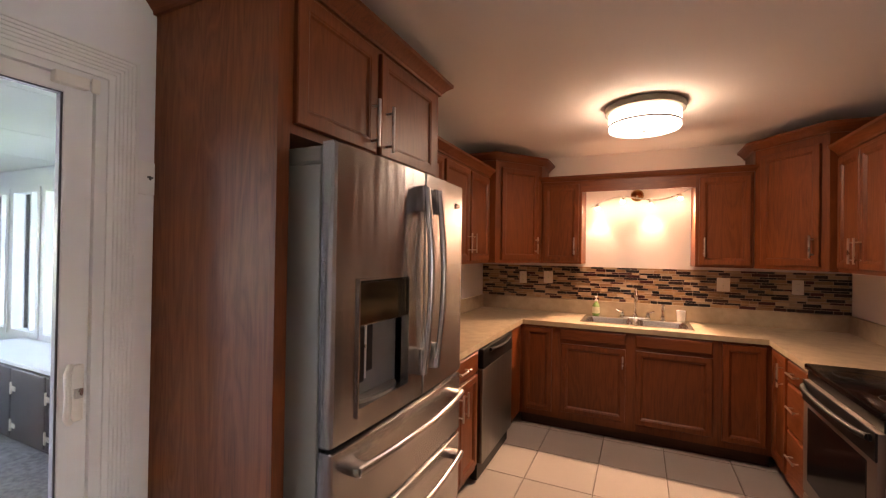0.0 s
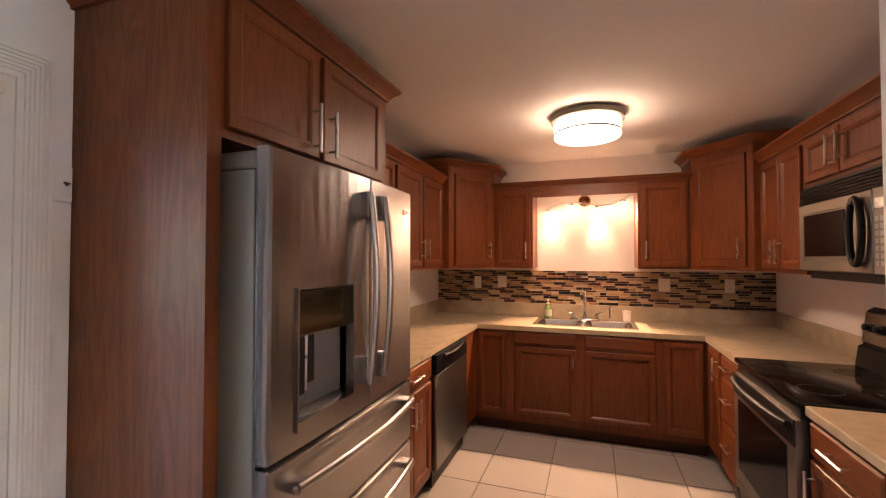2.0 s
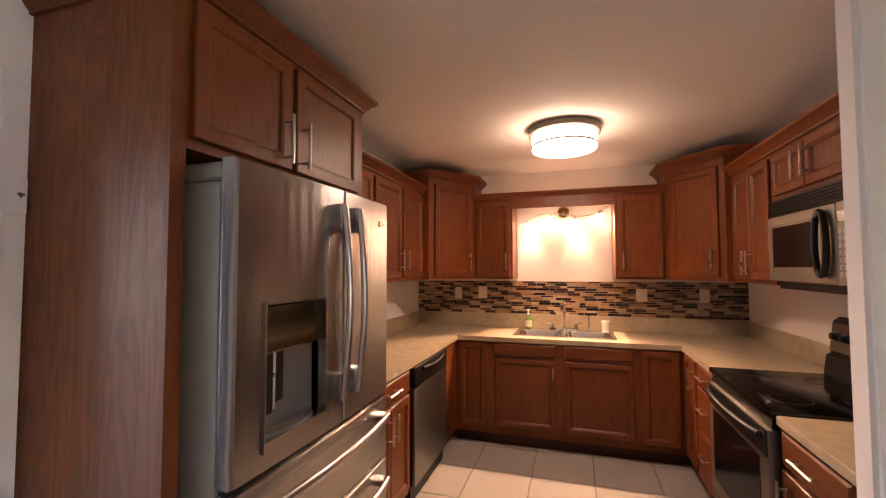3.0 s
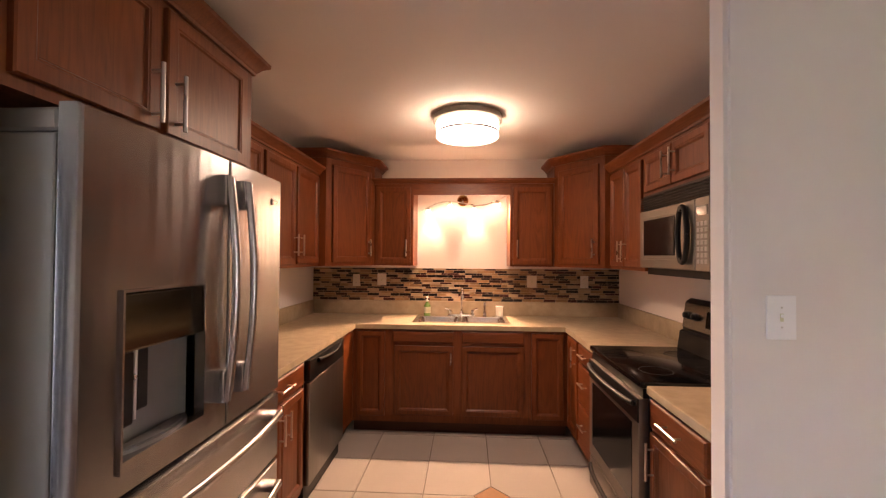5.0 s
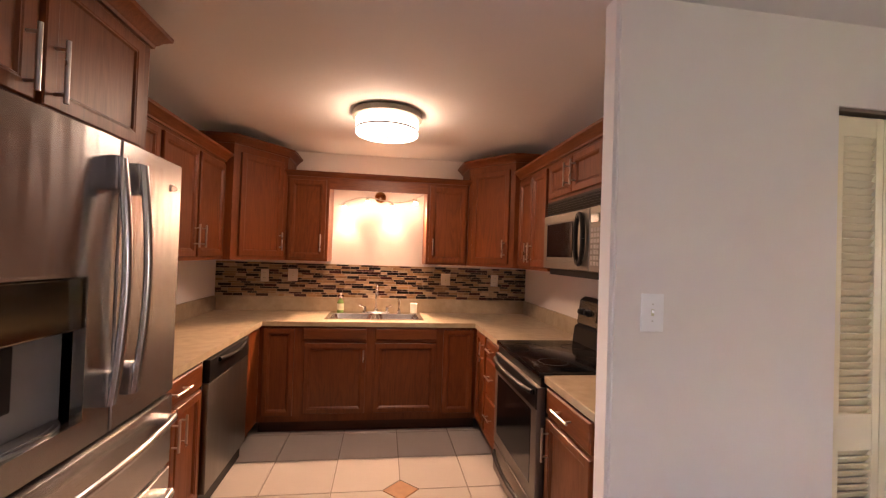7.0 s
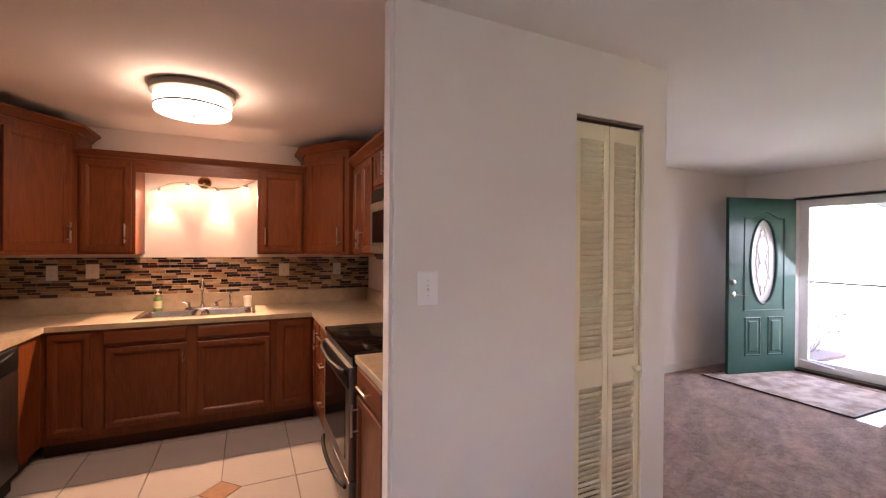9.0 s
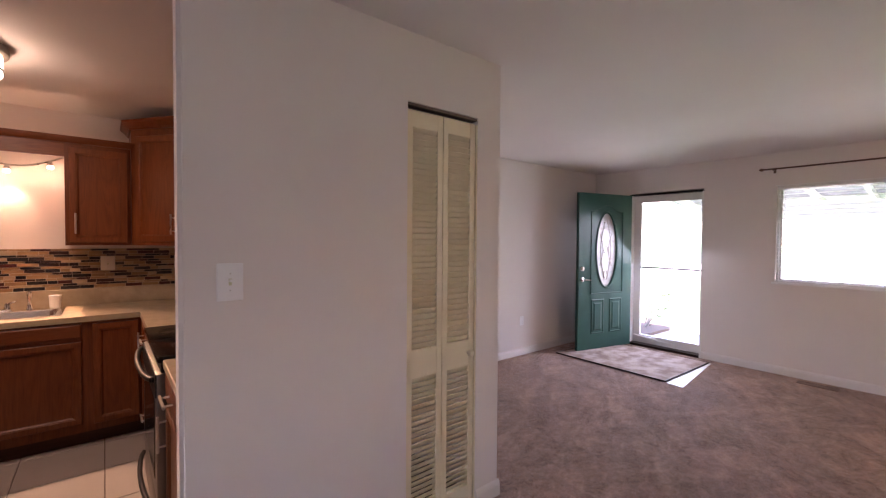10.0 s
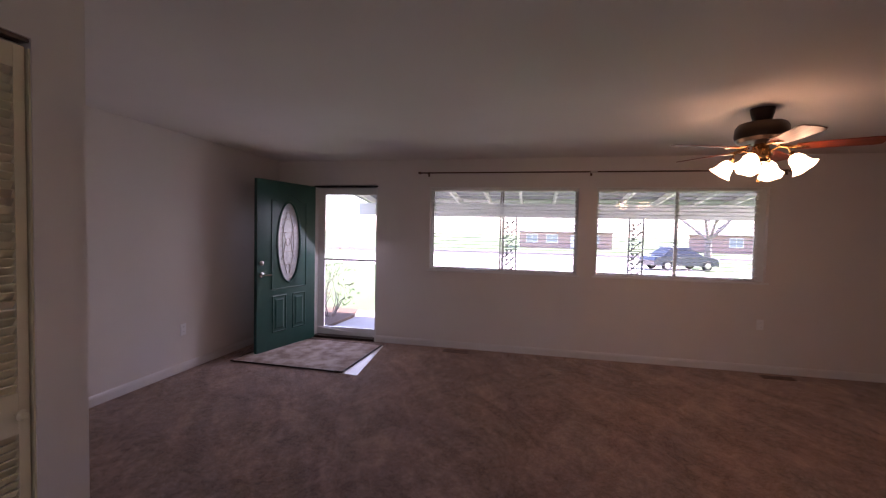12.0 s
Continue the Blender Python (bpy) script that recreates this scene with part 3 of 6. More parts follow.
wt2 = thing("worktop", pose(0, 0, 0), "short beige laminate worktop between range and wall", "worktop")
part("top", soft_box(bmesh.new(), 1.04, XR, YW + 0.102, 2.315, CTB, CT, 0.005), COUNTER, wt2)
part("upstand", soft_box(bmesh.new(), XR - 0.02, XR, YW + 0.102, 2.315, CT, 1.048, 0.004), COUNTER, wt2)

# ---- appliances ----


def refrigerator():
    f = thing("refrigerator", pose(-0.55, 1.19, 0, 0, 0, 90), "stainless French-door refrigerator with water dispenser", "refrigerator")
    W = 0.93
    part("case", soft_box(bmesh.new(), 0.004, W - 0.004, 0.07, 0.70, 0.03, 1.742, 0.006), FGREY, f, "grey painted steel case")
    part("hinge_cover", soft_box(bmesh.new(), 0.01, 0.10, 0.072, 0.30, 1.743, 1.798, 0.010), FGREY, f)
    part("hinge_cover", soft_box(bmesh.new(), W - 0.10, W - 0.01, 0.072, 0.30, 1.743, 1.798, 0.010), FGREY, f)
    part("grille", box(bmesh.new(), 0.02, W - 0.02, 0.05, 0.07, 0.03, 0.10), BLACKP, f)
    part("gasket", box(bmesh.new(), 0.012, W - 0.012, 0.0625, 0.0695, 0.11, 1.76), BLACKP, f, "black door gasket")
    mid = W * 0.5 + 0.058

    def front(x0, x1, z0, z1, hole=None):
        """A door skin, bowed in plan, with an opening for the dispenser where there is one."""
        bm = bmesh.new()
        xs = [x0 + (x1 - x0) * k / 14 for k in range(15)]
        zs = [z0, z0 + 0.006, z1 - 0.006, z1]
        if hole:
            xs = sorted(set(x for x in xs if not (hole[0] - 0.02 < x < hole[1] + 0.02)) | {hole[0], hole[1]})
            zs = sorted(set(zs) | {hole[2], hole[3]})
        def y(x, z):
            u = (x - W / 2) / (W / 2)
            edge = min(x - x0, x1 - x, z - z0, z1 - z)
            return 0.012 * u * u + (0.010 if edge < 1e-6 else 0.0)
        xs = sorted(set(xs) | {x0 + 0.006, x1 - 0.006})
        grid = {}
        for i, x in enumerate(xs):
            for k, z in enumerate(zs):
                grid[i, k] = bm.verts.new((x, y(x, z), z))
        for i in range(len(xs) - 1):
            for k in range(len(zs) - 1):
                if hole and hole[0] - 1e-6 <= xs[i] and xs[i + 1] <= hole[1] + 1e-6 and hole[2] - 1e-6 <= zs[k] and zs[k + 1] <= hole[3] + 1e-6:
                    continue
                bm.faces.new((grid[i, k], grid[i + 1, k], grid[i + 1, k + 1], grid[i, k + 1]))
        edges = [e for e in bm.edges if e.is_boundary]
        ext = bmesh.ops.extrude_edge_only(bm, edges=edges)
        for v in ext["geom"]:
            if isinstance(v, bmesh.types.BMVert):
                v.co.y = 0.062
        return bm

    D0, D1 = 0.925, 1.803
    hole = (0.105, 0.405, 0.985, 1.40)
    left = part("door", front(0.0, mid - 0.003, D0, D1, hole), STEEL, f, "stainless door with dispenser", True)
    right = part("door", front(mid + 0.003, W, D0, D1), STEEL, f, "stainless door", True)
    h0, h1, g0, g1 = hole
    bm = bmesh.new()
    yb = 0.058
    for q in (((h0, 0.004, g0), (h0, yb, g0), (h0, yb, g1), (h0, 0.004, g1)), ((h1, 0.004, g0), (h1, 0.004, g1), (h1, yb, g1), (h1, yb, g0)),
              ((h0, 0.004, g0), (h1, 0.004, g0), (h1, yb, g0), (h0, yb, g0)), ((h0, yb, g0), (h1, yb, g0), (h1, yb, g1), (h0, yb, g1))):
        bm.faces.new([bm.verts.new(v) for v in q])
    part("dispenser_recess", bm, RECESSM, left, "satin grey dispenser recess")
    bm = bmesh.new()
    for q in ((h0 - 0.004, h0 + 0.002, g0 - 0.004, g1 + 0.004), (h1 - 0.002, h1 + 0.004, g0 - 0.004, g1 + 0.004), (h0 + 0.002, h1 - 0.002, g0 - 0.004, g0 + 0.024), (h0 + 0.002, h1 - 0.002, g1 - 0.002, g1 + 0.004)):
        box(bm, q[0], q[1], -0.001, 0.03, q[2], q[3])
    part("dispenser_trim", bm, STEEL, left)
    part("control_panel", soft_box(bmesh.new(), h0 + 0.005, h1 - 0.005, 0.006, 0.05, 1.255, 1.396, 0.006), PANEL, left, "glossy black control panel, tinted for the room's reflection")
    bm = bmesh.new()
    soft_box(bm, h0 + 0.012, h0 + 0.058, 0.020, 0.052, 1.075, 1.252, 0.006)
    soft_box(bm, h0 + 0.070, h0 + 0.112, 0.026, 0.052, 1.10, 1.252, 0.006)
    part("paddle", bm, BLACKP, left, "two black dispenser paddles")
    part("water_tube", tube(bmesh.new(), [(h0 + 0.064, 0.026, 1.085), (h0 + 0.064, 0.024, 1.252)], 0.005, 10), NICKEL, left, "bright water outlet", True)
    bm = bmesh.new()
    tray = [(h0 + 0.01 + 0.28 * k / 12, 0.055 - 0.05 * math.sin(math.pi * k / 12) ** 0.5) for k in range(13)]
    prism(bm, tray, g0 + 0.022, g0 + 0.034)
    tray_ob = part("drip_tray", bm, RECESSM, left, "grey drip tray")
    part("grate", prism(bmesh.new(), [(h0 + 0.15 + (x - h0 - 0.15) * 0.86, 0.055 + (y - 0.055) * 0.84) for x, y in tray], g0 + 0.0345, g0 + 0.0365), RECESS, tray_ob, "dark drip grate")

    def bar(x, z0, z1, side):
        bm = bmesh.new()
        n = 17
        pts = []
        for k in range(n):
            u = k / (n - 1)
            pts.append((x, -0.034 - 0.026 * math.sin(math.pi * u), z0 + (z1 - z0) * u))
        rings = []
        for px, py, pz in pts:
            rings.append([bm.verts.new((px + 0.019 * math.cos(a), py + 0.012 * math.sin(a), pz)) for a in (2 * math.pi * k / 12 for k in range(12))])
        for a, b in zip(rings, rings[1:]):
            for k in range(12):
                bm.faces.new((a[k], a[(k + 1) % 12], b[(k + 1) % 12], b[k]))
        bm.faces.new(rings[0][::-1])
        bm.faces.new(rings[-1])
        for z in (z0 + 0.045, z1 - 0.045):
            soft_box(bm, x - 0.020, x + 0.020, -0.036, 0.006, z - 0.05, z + 0.05, 0.008)
        return bm

    part("handle", bar(mid - 0.055, 1.03, 1.735, 1), STEEL, left, "bowed steel handle", True)
    part("handle", bar(mid + 0.055, 1.03, 1.735, 1), STEEL, right, "bowed steel handle", True)
    bm = bmesh.new()
    soft_box(bm, W - 0.10, W - 0.085, 0.001, 0.006, 1.69, 1.715, 0.002)
    soft_box(bm, W - 0.083, W - 0.05, 0.001, 0.006, 1.695, 1.71, 0.002)
    part("badge", bm, NICKEL, right)
    for z0, z1 in ((0.645, 0.913), (0.105, 0.633)):
        dr = part("freezer_drawer", front(0.0, W, z0, z1), STEELH, f, "stainless freezer drawer", True)
        bm = bmesh.new()
        n = 21
        pts = [(0.07 + (W - 0.14) * k / (n - 1), -0.030 - 0.030 * math.sin(math.pi * k / (n - 1)), z1 - 0.07) for k in range(n)]
        rings = []
        for px, py, pz in pts:
            rings.append([bm.verts.new((px, py + 0.011 * math.cos(a), pz + 0.016 * math.sin(a))) for a in (2 * math.pi * k / 12 for k in range(12))])
        for a, b in zip(rings, rings[1:]):
            for k in range(12):
                bm.faces.new((a[k], a[(k + 1) % 12], b[(k + 1) % 12], b[k]))
        bm.faces.new(rings[0][::-1])
        bm.faces.new(rings[-1])
        for x in (0.09, W - 0.09):
            soft_box(bm, x - 0.03, x + 0.03, -0.034, 0.012, z1 - 0.083, z1 - 0.057, 0.005)
        part("handle", bm, STEELH, dr, "bowed steel handle", True)
    for x in (0.06, W - 0.06):
        part("foot", turned(bmesh.new(), [(0.02, 0), (0.02, 0.035)], (x, 0.12, 0), 12), BLACKP, f)
        part("foot", turned(bmesh.new(), [(0.02, 0), (0.02, 0.035)], (x, 0.62, 0), 12), BLACKP, f)


refrigerator()


def dishwasher():
    d = thing("dishwasher", pose(-0.725, 2.80, 0, 0, 0, 90), "stainless dishwasher with a black control strip", "dishwasher")
    W = 0.69
    part("case", box(bmesh.new(), 0.004, W - 0.004, 0.0, 0.55, 0.10, 0.872), DARKP, d)
    part("door", soft_box(bmesh.new(), 0.006, W - 0.006, -0.04, -0.001, 0.13, 0.735, 0.006), DSTEEL, d, "brushed steel door", True)
    bm = bmesh.new()
    soft_box(bm, 0.006, W - 0.006, -0.042, -0.001, 0.74, 0.868, 0.008)
    strip = part("control_strip", bm, BLACKP, d, "black plastic control strip", True)
    bm = bmesh.new()
    pts = [(0.12 + 0.45 * k / 12, -0.05 - 0.012 * math.sin(math.pi * k / 12), 0.845 - 0.012 * math.sin(math.pi * k / 12)) for k in range(13)]
    tube(bm, pts, 0.012, 10)
    part("pocket_handle", bm, BLACKP, strip, "", True)
    part("toe_plate", box(bmesh.new(), 0.006, W - 0.006, -0.006, 0.05, 0.02, 0.125), BLACKP, d, "black toe plate")


dishwasher()


def kitchen_range():
    r = thing("range", pose(1.065, 3.115, 0, 0, 0, -90), "stainless and black electric range with glass cooktop", "range")
    W = 0.79
    part("case", box(bmesh.new(), 0.004, W - 0.004, 0.0, 0.61, 0.03, 0.895), BLACKP, r)
    top = bmesh.new()
    soft_box(top, 0.0, W, -0.045, 0.555, 0.896, 0.926, 0.008)
    ct = part("cooktop", top, BLACKG, r, "black glass cooktop", True)
    ringm = mat("burner_ring_print", (0.10, 0.10, 0.10), 0.15, vary=0.1)
    for x, y, q in ((0.20, 0.11, 0.10), (0.59, 0.11, 0.08), (0.20, 0.41, 0.08), (0.59, 0.41, 0.10)):
        bm = bmesh.new()
        turned(bm, [(q - 0.003, 0.9262), (q - 0.003, 0.9268), (q, 0.9268), (q, 0.9262)], (x, y, 0), 40, False)
        part("burner_ring", bm, ringm, ct)
    dr = part("oven_door", soft_box(bmesh.new(), 0.012, W - 0.012, -0.05, -0.002, 0.255, 0.845, 0.008), OVENS, r, "steel oven door with a black window", True)
    part("window", soft_box(bmesh.new(), 0.085, W - 0.085, -0.053, -0.045, 0.335, 0.715, 0.004), BLACKG, dr, "dark oven window")
    part("top_band", soft_box(bmesh.new(), 0.012, W - 0.012, -0.054, -0.046, 0.735, 0.845, 0.004), BLACKP, dr, "black band")
    bm = bmesh.new()
    pts = [(0.05 + (W - 0.10) * k / 18, -0.062 - 0.035 * math.sin(math.pi * k / 18) ** 0.6, 0.815) for k in range(19)]
    tube(bm, pts, 0.013, 12)
    for x in (0.05, W - 0.05):
        tube(bm, [(x, -0.045, 0.815), (x, -0.064, 0.815)], 0.015, 10)
    part("handle", bm, BLACKP, dr, "black bowed handle", True)
    part("gap_strip", box(bmesh.new(), 0.012, W - 0.012, -0.03, -0.002, 0.848, 0.893), BLACKP, r)
    dw = part("warming_drawer", soft_box(bmesh.new(), 0.012, W - 0.012, -0.048, -0.002, 0.065, 0.245, 0.008), OVENS, r, "steel storage drawer", True)
    bm = bmesh.new()
    pts = [(0.06 + (W - 0.12) * k / 18, -0.055 - 0.035 * math.sin(math.pi * k / 18) ** 0.6, 0.205) for k in range(19)]
    tube(bm, pts, 0.012, 12)
    part("handle", bm, BLACKP, dw, "black bowed handle", True)
    bg = bmesh.new()
    prof = [(0.50, 0.926), (0.61, 0.926), (0.61, 1.225), (0.585, 1.235), (0.555, 1.215), (0.535, 1.04), (0.515, 1.03)]
    a = [bg.verts.new((0.0, y, z)) for y, z in prof]
    b = [bg.verts.new((W, y, z)) for y, z in prof]
    bg.faces.new(a)
    bg.faces.new(b[::-1])
    for k in range(len(prof)):
        bg.faces.new((a[k], b[k], b[(k + 1) % len(prof)], a[(k + 1) % len(prof)]))
    guard = part("backguard", bg, BLACKP, r, "black backguard")
    pan = bmesh.new()
    soft_box(pan, 0.01, W - 0.01, -0.004, 0.004, 0.0, 0.155, 0.003)
    pan.transform(Matrix.Translation((0, 0.529, 1.055)) @ Matrix.Rotation(radians(-7), 4, "X"))
    part("control_panel", pan, STEELH, guard, "steel control panel")
    for x in (0.07, 0.16, W - 0.16, W - 0.07):
        bm = turned(bmesh.new(), [(0.024, 0), (0.024, 0.008), (0.019, 0.012), (0.017, 0.03), (0.0135, 0.032)], (0, 0, 0), 20)
        bm.transform(Matrix.Translation((x, 0.534, 1.135)) @ Matrix.Rotation(radians(83), 4, "X"))
        part("knob", bm, BLACKP, guard, "black knob", True)
    bm = bmesh.new()
    soft_box(bm, 0.26, 0.53, -0.007, 0.0, 0.03, 0.125, 0.003)
    bm.transform(Matrix.Translation((0, 0.529, 1.055)) @ Matrix.Rotation(radians(-7), 4, "X"))
    part("display", bm, BLACKG, guard, "black display")
    for x in (0.05, W - 0.05):
        for y in (0.05, 0.55):
            part("foot", turned(bmesh.new(), [(0.018, 0), (0.018, 0.034)], (x, y, 0), 12), BLACKP, r)


kitchen_range()


def microwave():
    m = thing("microwave", pose(1.36, 3.108, 0, 0, 0, -90), "stainless over-range microwave with black grille", "microwave")
    W, Z0, Z1 = 0.765, 1.425, 1.873
    part("case", box(bmesh.new(), 0.0, W, 0.0, 0.32, Z0 + 0.012, Z1), BLACKP, m)
    face = bmesh.new()
    rings_panel(face, 0.0, 0.645, Z0, 1.775, [(0, 0.0), (0, -0.02), (0.006, -0.028), (0.05, -0.028), (0.053, -0.024)])
    dr = part("door", face, MICROS, m, "steel door with a dark window")
    part("window", soft_box(bmesh.new(), 0.055, 0.44, -0.0275, -0.02, Z0 + 0.075, 1.715, 0.003), BLACKG, dr, "dark glass window")
    part("control_panel", soft_box(bmesh.new(), 0.647, W, -0.027, -0.001, Z0, 1.775, 0.004), MICROS, m, "steel control panel with keypad")
    pad = bmesh.new()
    for i in range(3):
        for k in range(7):
            soft_box(pad, 0.662 + 0.032 * i, 0.686 + 0.032 * i, -0.0295, -0.026, Z0 + 0.035 + 0.03 * k, Z0 + 0.055 + 0.03 * k, 0.001, 1)
    part("keypad", pad, KEYPAD, m, "grey keys")
    part("display", soft_box(bmesh.new(), 0.662, 0.75, -0.030, -0.026, 1.69, 1.735, 0.001), BLACKG, m, "black display")
    bm = bmesh.new()
    pts = [(0.560 + 0.046 * math.cos(2 * math.pi * k / 24), -0.046, Z0 + 0.180 + 0.140 * math.sin(2 * math.pi * k / 24)) for k in range(25)]
    tube(bm, pts, 0.014, 10)
    for z in (Z0 + 0.05, Z0 + 0.31):
        tube(bm, [(0.555, -0.027, z), (0.555, -0.06, z)], 0.014, 10)
    part("handle", bm, BLACKP, dr, "black loop handle", True)
    gr = part("vent_grille", box(bmesh.new(), 0.0, W, -0.004, 0.0, 1.777, Z1), BLACKP, m, "black vent grille")
    for k in range(6):
        bm = bmesh.new()
        box(bm, 0.006, W - 0.006, -0.024, -0.004, 0.0, 0.006)
        bm.transform(Matrix.Translation((0, 0, 1.785 + 0.0145 * k)) @ Matrix.Rotation(radians(12), 4, "X"))
        part("slat", bm, BLACKP, gr)
    part("underside", box(bmesh.new(), 0.03, W - 0.02, 0.01, 0.31, 1.385, Z0 + 0.011), BLACKP, m, "black underside with filters")


microwave()
# ---- kitchen lights ----
WARM = (1.0, 0.66, 0.37)
SHADE = mat("drum_shade_lit", (0.9, 0.86, 0.78), 0.8, vary=0.03, emit=(1.0, 0.77, 0.50), strength=0.92)
DIFF = mat("diffuser_lit", (0.9, 0.86, 0.78), 0.6, vary=0.03, emit=(1.0, 0.86, 0.66), strength=0.25)
LX, LY = 0.232, 3.20
cl = thing("ceiling_light", pose(LX, LY, 0), "round drum ceiling light, lit, with white fabric shade", "ceiling light")
part("pan", turned(bmesh.new(), [(0.03, 2.36), (0.03, 2.392), (0.226, 2.392), (0.234, 2.397), (0.235, 2.432), (0.225, 2.437), (0.05, 2.4395)], seg=48), mat("dull_nickel", (0.20, 0.18, 0.15), 0.5, 0.5, vary=0.1, scale=8), cl, "dull dark nickel ceiling pan", True)
part("shade", turned(bmesh.new(), [(0.210, 2.322), (0.210, 2.388), (0.207, 2.388), (0.207, 2.322)], seg=64, cap=False), SHADE, cl, "white fabric shade", True)
part("trim_ring", turned(bmesh.new(), [(0.2085, 2.312), (0.2145, 2.312), (0.2145, 2.323), (0.2085, 2.323)], seg=64, cap=False), BRONZE, cl, "thin dark ring", True)
part("diffuser", turned(bmesh.new(), [(0.210, 2.314), (0.210, 2.296), (0.205, 2.288), (0.12, 2.284), (0.02, 2.282)], seg=64, cap=True), DIFF, cl, "frosted white diffuser", True)
part("finial", turned(bmesh.new(), [(0.012, 2.282), (0.014, 2.276), (0.006, 2.271)], seg=16), NICKEL, cl, "", True)
lamp("ceiling_light_glow", "AREA", look((LX, LY, 2.266), (LX, LY, 0.0)), 0.48, (1.0, 0.76, 0.50), disk=0.36)
tl = thing("track_light", pose(0, 0, 0), "wavy wall-mounted track light with four lit spots", "track light")
part("mount", turned(bmesh.new(), [(0.055, -0.02), (0.055, 0.0), (0.045, 0.012), (0.02, 0.016)], seg=28), BRASS, tl, "round bronze mount", True)
tl.children[-1].matrix_local = Matrix.Translation((0.19, YB - 0.022, 2.035)) @ Matrix.Rotation(radians(90), 4, "X")
bm = bmesh.new()
def bar_height(u):
    """The wavy bar's height along its length: a rising line with one swing."""
    return 1.928 + 0.138 * u + 0.048 * math.sin(2 * math.pi * u)


tube(bm, [(-0.20 + 0.80 * k / 30, YB - 0.11, bar_height(k / 30)) for k in range(31)], 0.006, 8)
tube(bm, [(0.19, YB - 0.03, 2.03), (0.19, YB - 0.11, bar_height(0.4875))], 0.008, 8)
part("bar", bm, NICKEL, tl, "curved nickel bar", True)
BULB = mat("bulb_lit", (0.9, 0.9, 0.9), 0.4, emit=(1.0, 0.72, 0.44), strength=1.5)
for k, x in enumerate((-0.14, 0.07, 0.30, 0.53)):
    z = bar_height((x + 0.20) / 0.80)
    hd = part("spot_head", turned(bmesh.new(), [(0.010, 0.0), (0.012, -0.012), (0.017, -0.02), (0.019, -0.034), (0.017, -0.034), (0.015, -0.026)], (x, YB - 0.11, z), 20, False), NICKEL, tl, "small nickel spot", True)
    part("bulb", turned(bmesh.new(), [(0.003, -0.028), (0.014, -0.034), (0.020, -0.046), (0.018, -0.055), (0.006, -0.060)], (x, YB - 0.11, z), 16), BULB, hd, "glowing bulb", True)
    if k % 2 == 0:
        lamp("spot_light", "SPOT", look((x, YB - 0.12, z - 0.07), (x + 0.015, YB, z - 0.30)), 0.36, WARM, radius=0.008, cone=(radians(56), 0.3))
    else:
        lamp("spot_light", "SPOT", look((x, YB - 0.13, z - 0.07), (x - 0.04, 3.55, 0.90)), 5.0, WARM, radius=0.015, cone=(radians(98), 0.55))
    lamp("bulb_glow", "POINT", pose(x, YB - 0.13, z - 0.075), 0.048, WARM, radius=0.015)
# ---- sink and things on the worktop ----


def sink():
    s = thing("kitchen_sink", pose(0, 0, 0), "stainless drop-in sink with two bowls", "sink")
    x0, x1, y0, y1, z = SX0 - 0.02, SX1 + 0.02, SY0 - 0.018, SY1 + 0.055, CT + 0.001
    xm = (SX0 + SX1) / 2
    bowls = [(SX0 + 0.015, xm - 0.015), (xm + 0.015, SX1 - 0.015)]
    b0, b1 = SY0 + 0.012, SY1 - 0.06
    bm = bmesh.new()
    for q in ((x0, x1, y0, b0), (x0, x1, b1, y1), (x0, bowls[0][0], b0, b1), (bowls[0][1], bowls[1][0], b0, b1), (bowls[1][1], x1, b0, b1)):
        box(bm, *q, z, z + 0.007)
    part("rim", bm, SINKS, s, "bright steel rim")
    for p, q in bowls:
        bm = bmesh.new()
        rings = []
        for inset, h, r in ((0.0, z + 0.006, 0.05), (0.006, z - 0.01, 0.05), (0.02, z - 0.16, 0.06), (0.05, z - 0.175, 0.06)):
            loop = []
            for cx, cy, a0 in ((q - inset - r, b1 - inset - r, 0), (p + inset + r, b1 - inset - r, 90), (p + inset + r, b0 + inset + r, 180), (q - inset - r, b0 + inset + r, 270)):
                for k in range(6):
                    a = radians(a0 + 18 * k)
                    loop.append(bm.verts.new((cx + r * math.cos(a), cy + r * math.sin(a), h)))
            rings.append(loop)
        for a, b in zip(rings, rings[1:]):
            n = len(a)
            for k in range(n):
                bm.faces.new((a[k], a[(k + 1) % n], b[(k + 1) % n], b[k]))
        bm.faces.new(rings[-1])
        bowl = part("bowl", bm, SINKS, s, "steel bowl", True)
        part("drain", turned(bmesh.new(), [(0.045, 0), (0.045, 0.003), (0.03, 0.002), (0.01, 0.001)], ((p + q) / 2, (b0 + b1) / 2, z - 0.175), 24), CHROME, bowl, "", True)


sink()
FX, FY, FZ = 0.185, SY1 + 0.02, CT + 0.009
fa = thing("faucet", pose(FX, FY, FZ), "chrome gooseneck faucet with two lever handles", "faucet")
part("base_plate", soft_box(bmesh.new(), -0.13, 0.13, -0.028, 0.028, 0.0, 0.014, 0.006), CHROME, fa, "", True)
bm = bmesh.new()
turned(bm, [(0.02, 0.012), (0.02, 0.03), (0.013, 0.04)], seg=16)
pts = [(0, 0, 0.035), (0, 0, 0.19)] + [(0.012 * k / 10, -0.075 + 0.075 * math.cos(math.pi * k / 10), 0.19 + 0.075 * math.sin(math.pi * k / 10)) for k in range(1, 11)] + [(0.012, -0.15, 0.165)]
tube(bm, pts, 0.0115, 12)
part("spout", bm, CHROME, fa, "high arched spout", True)
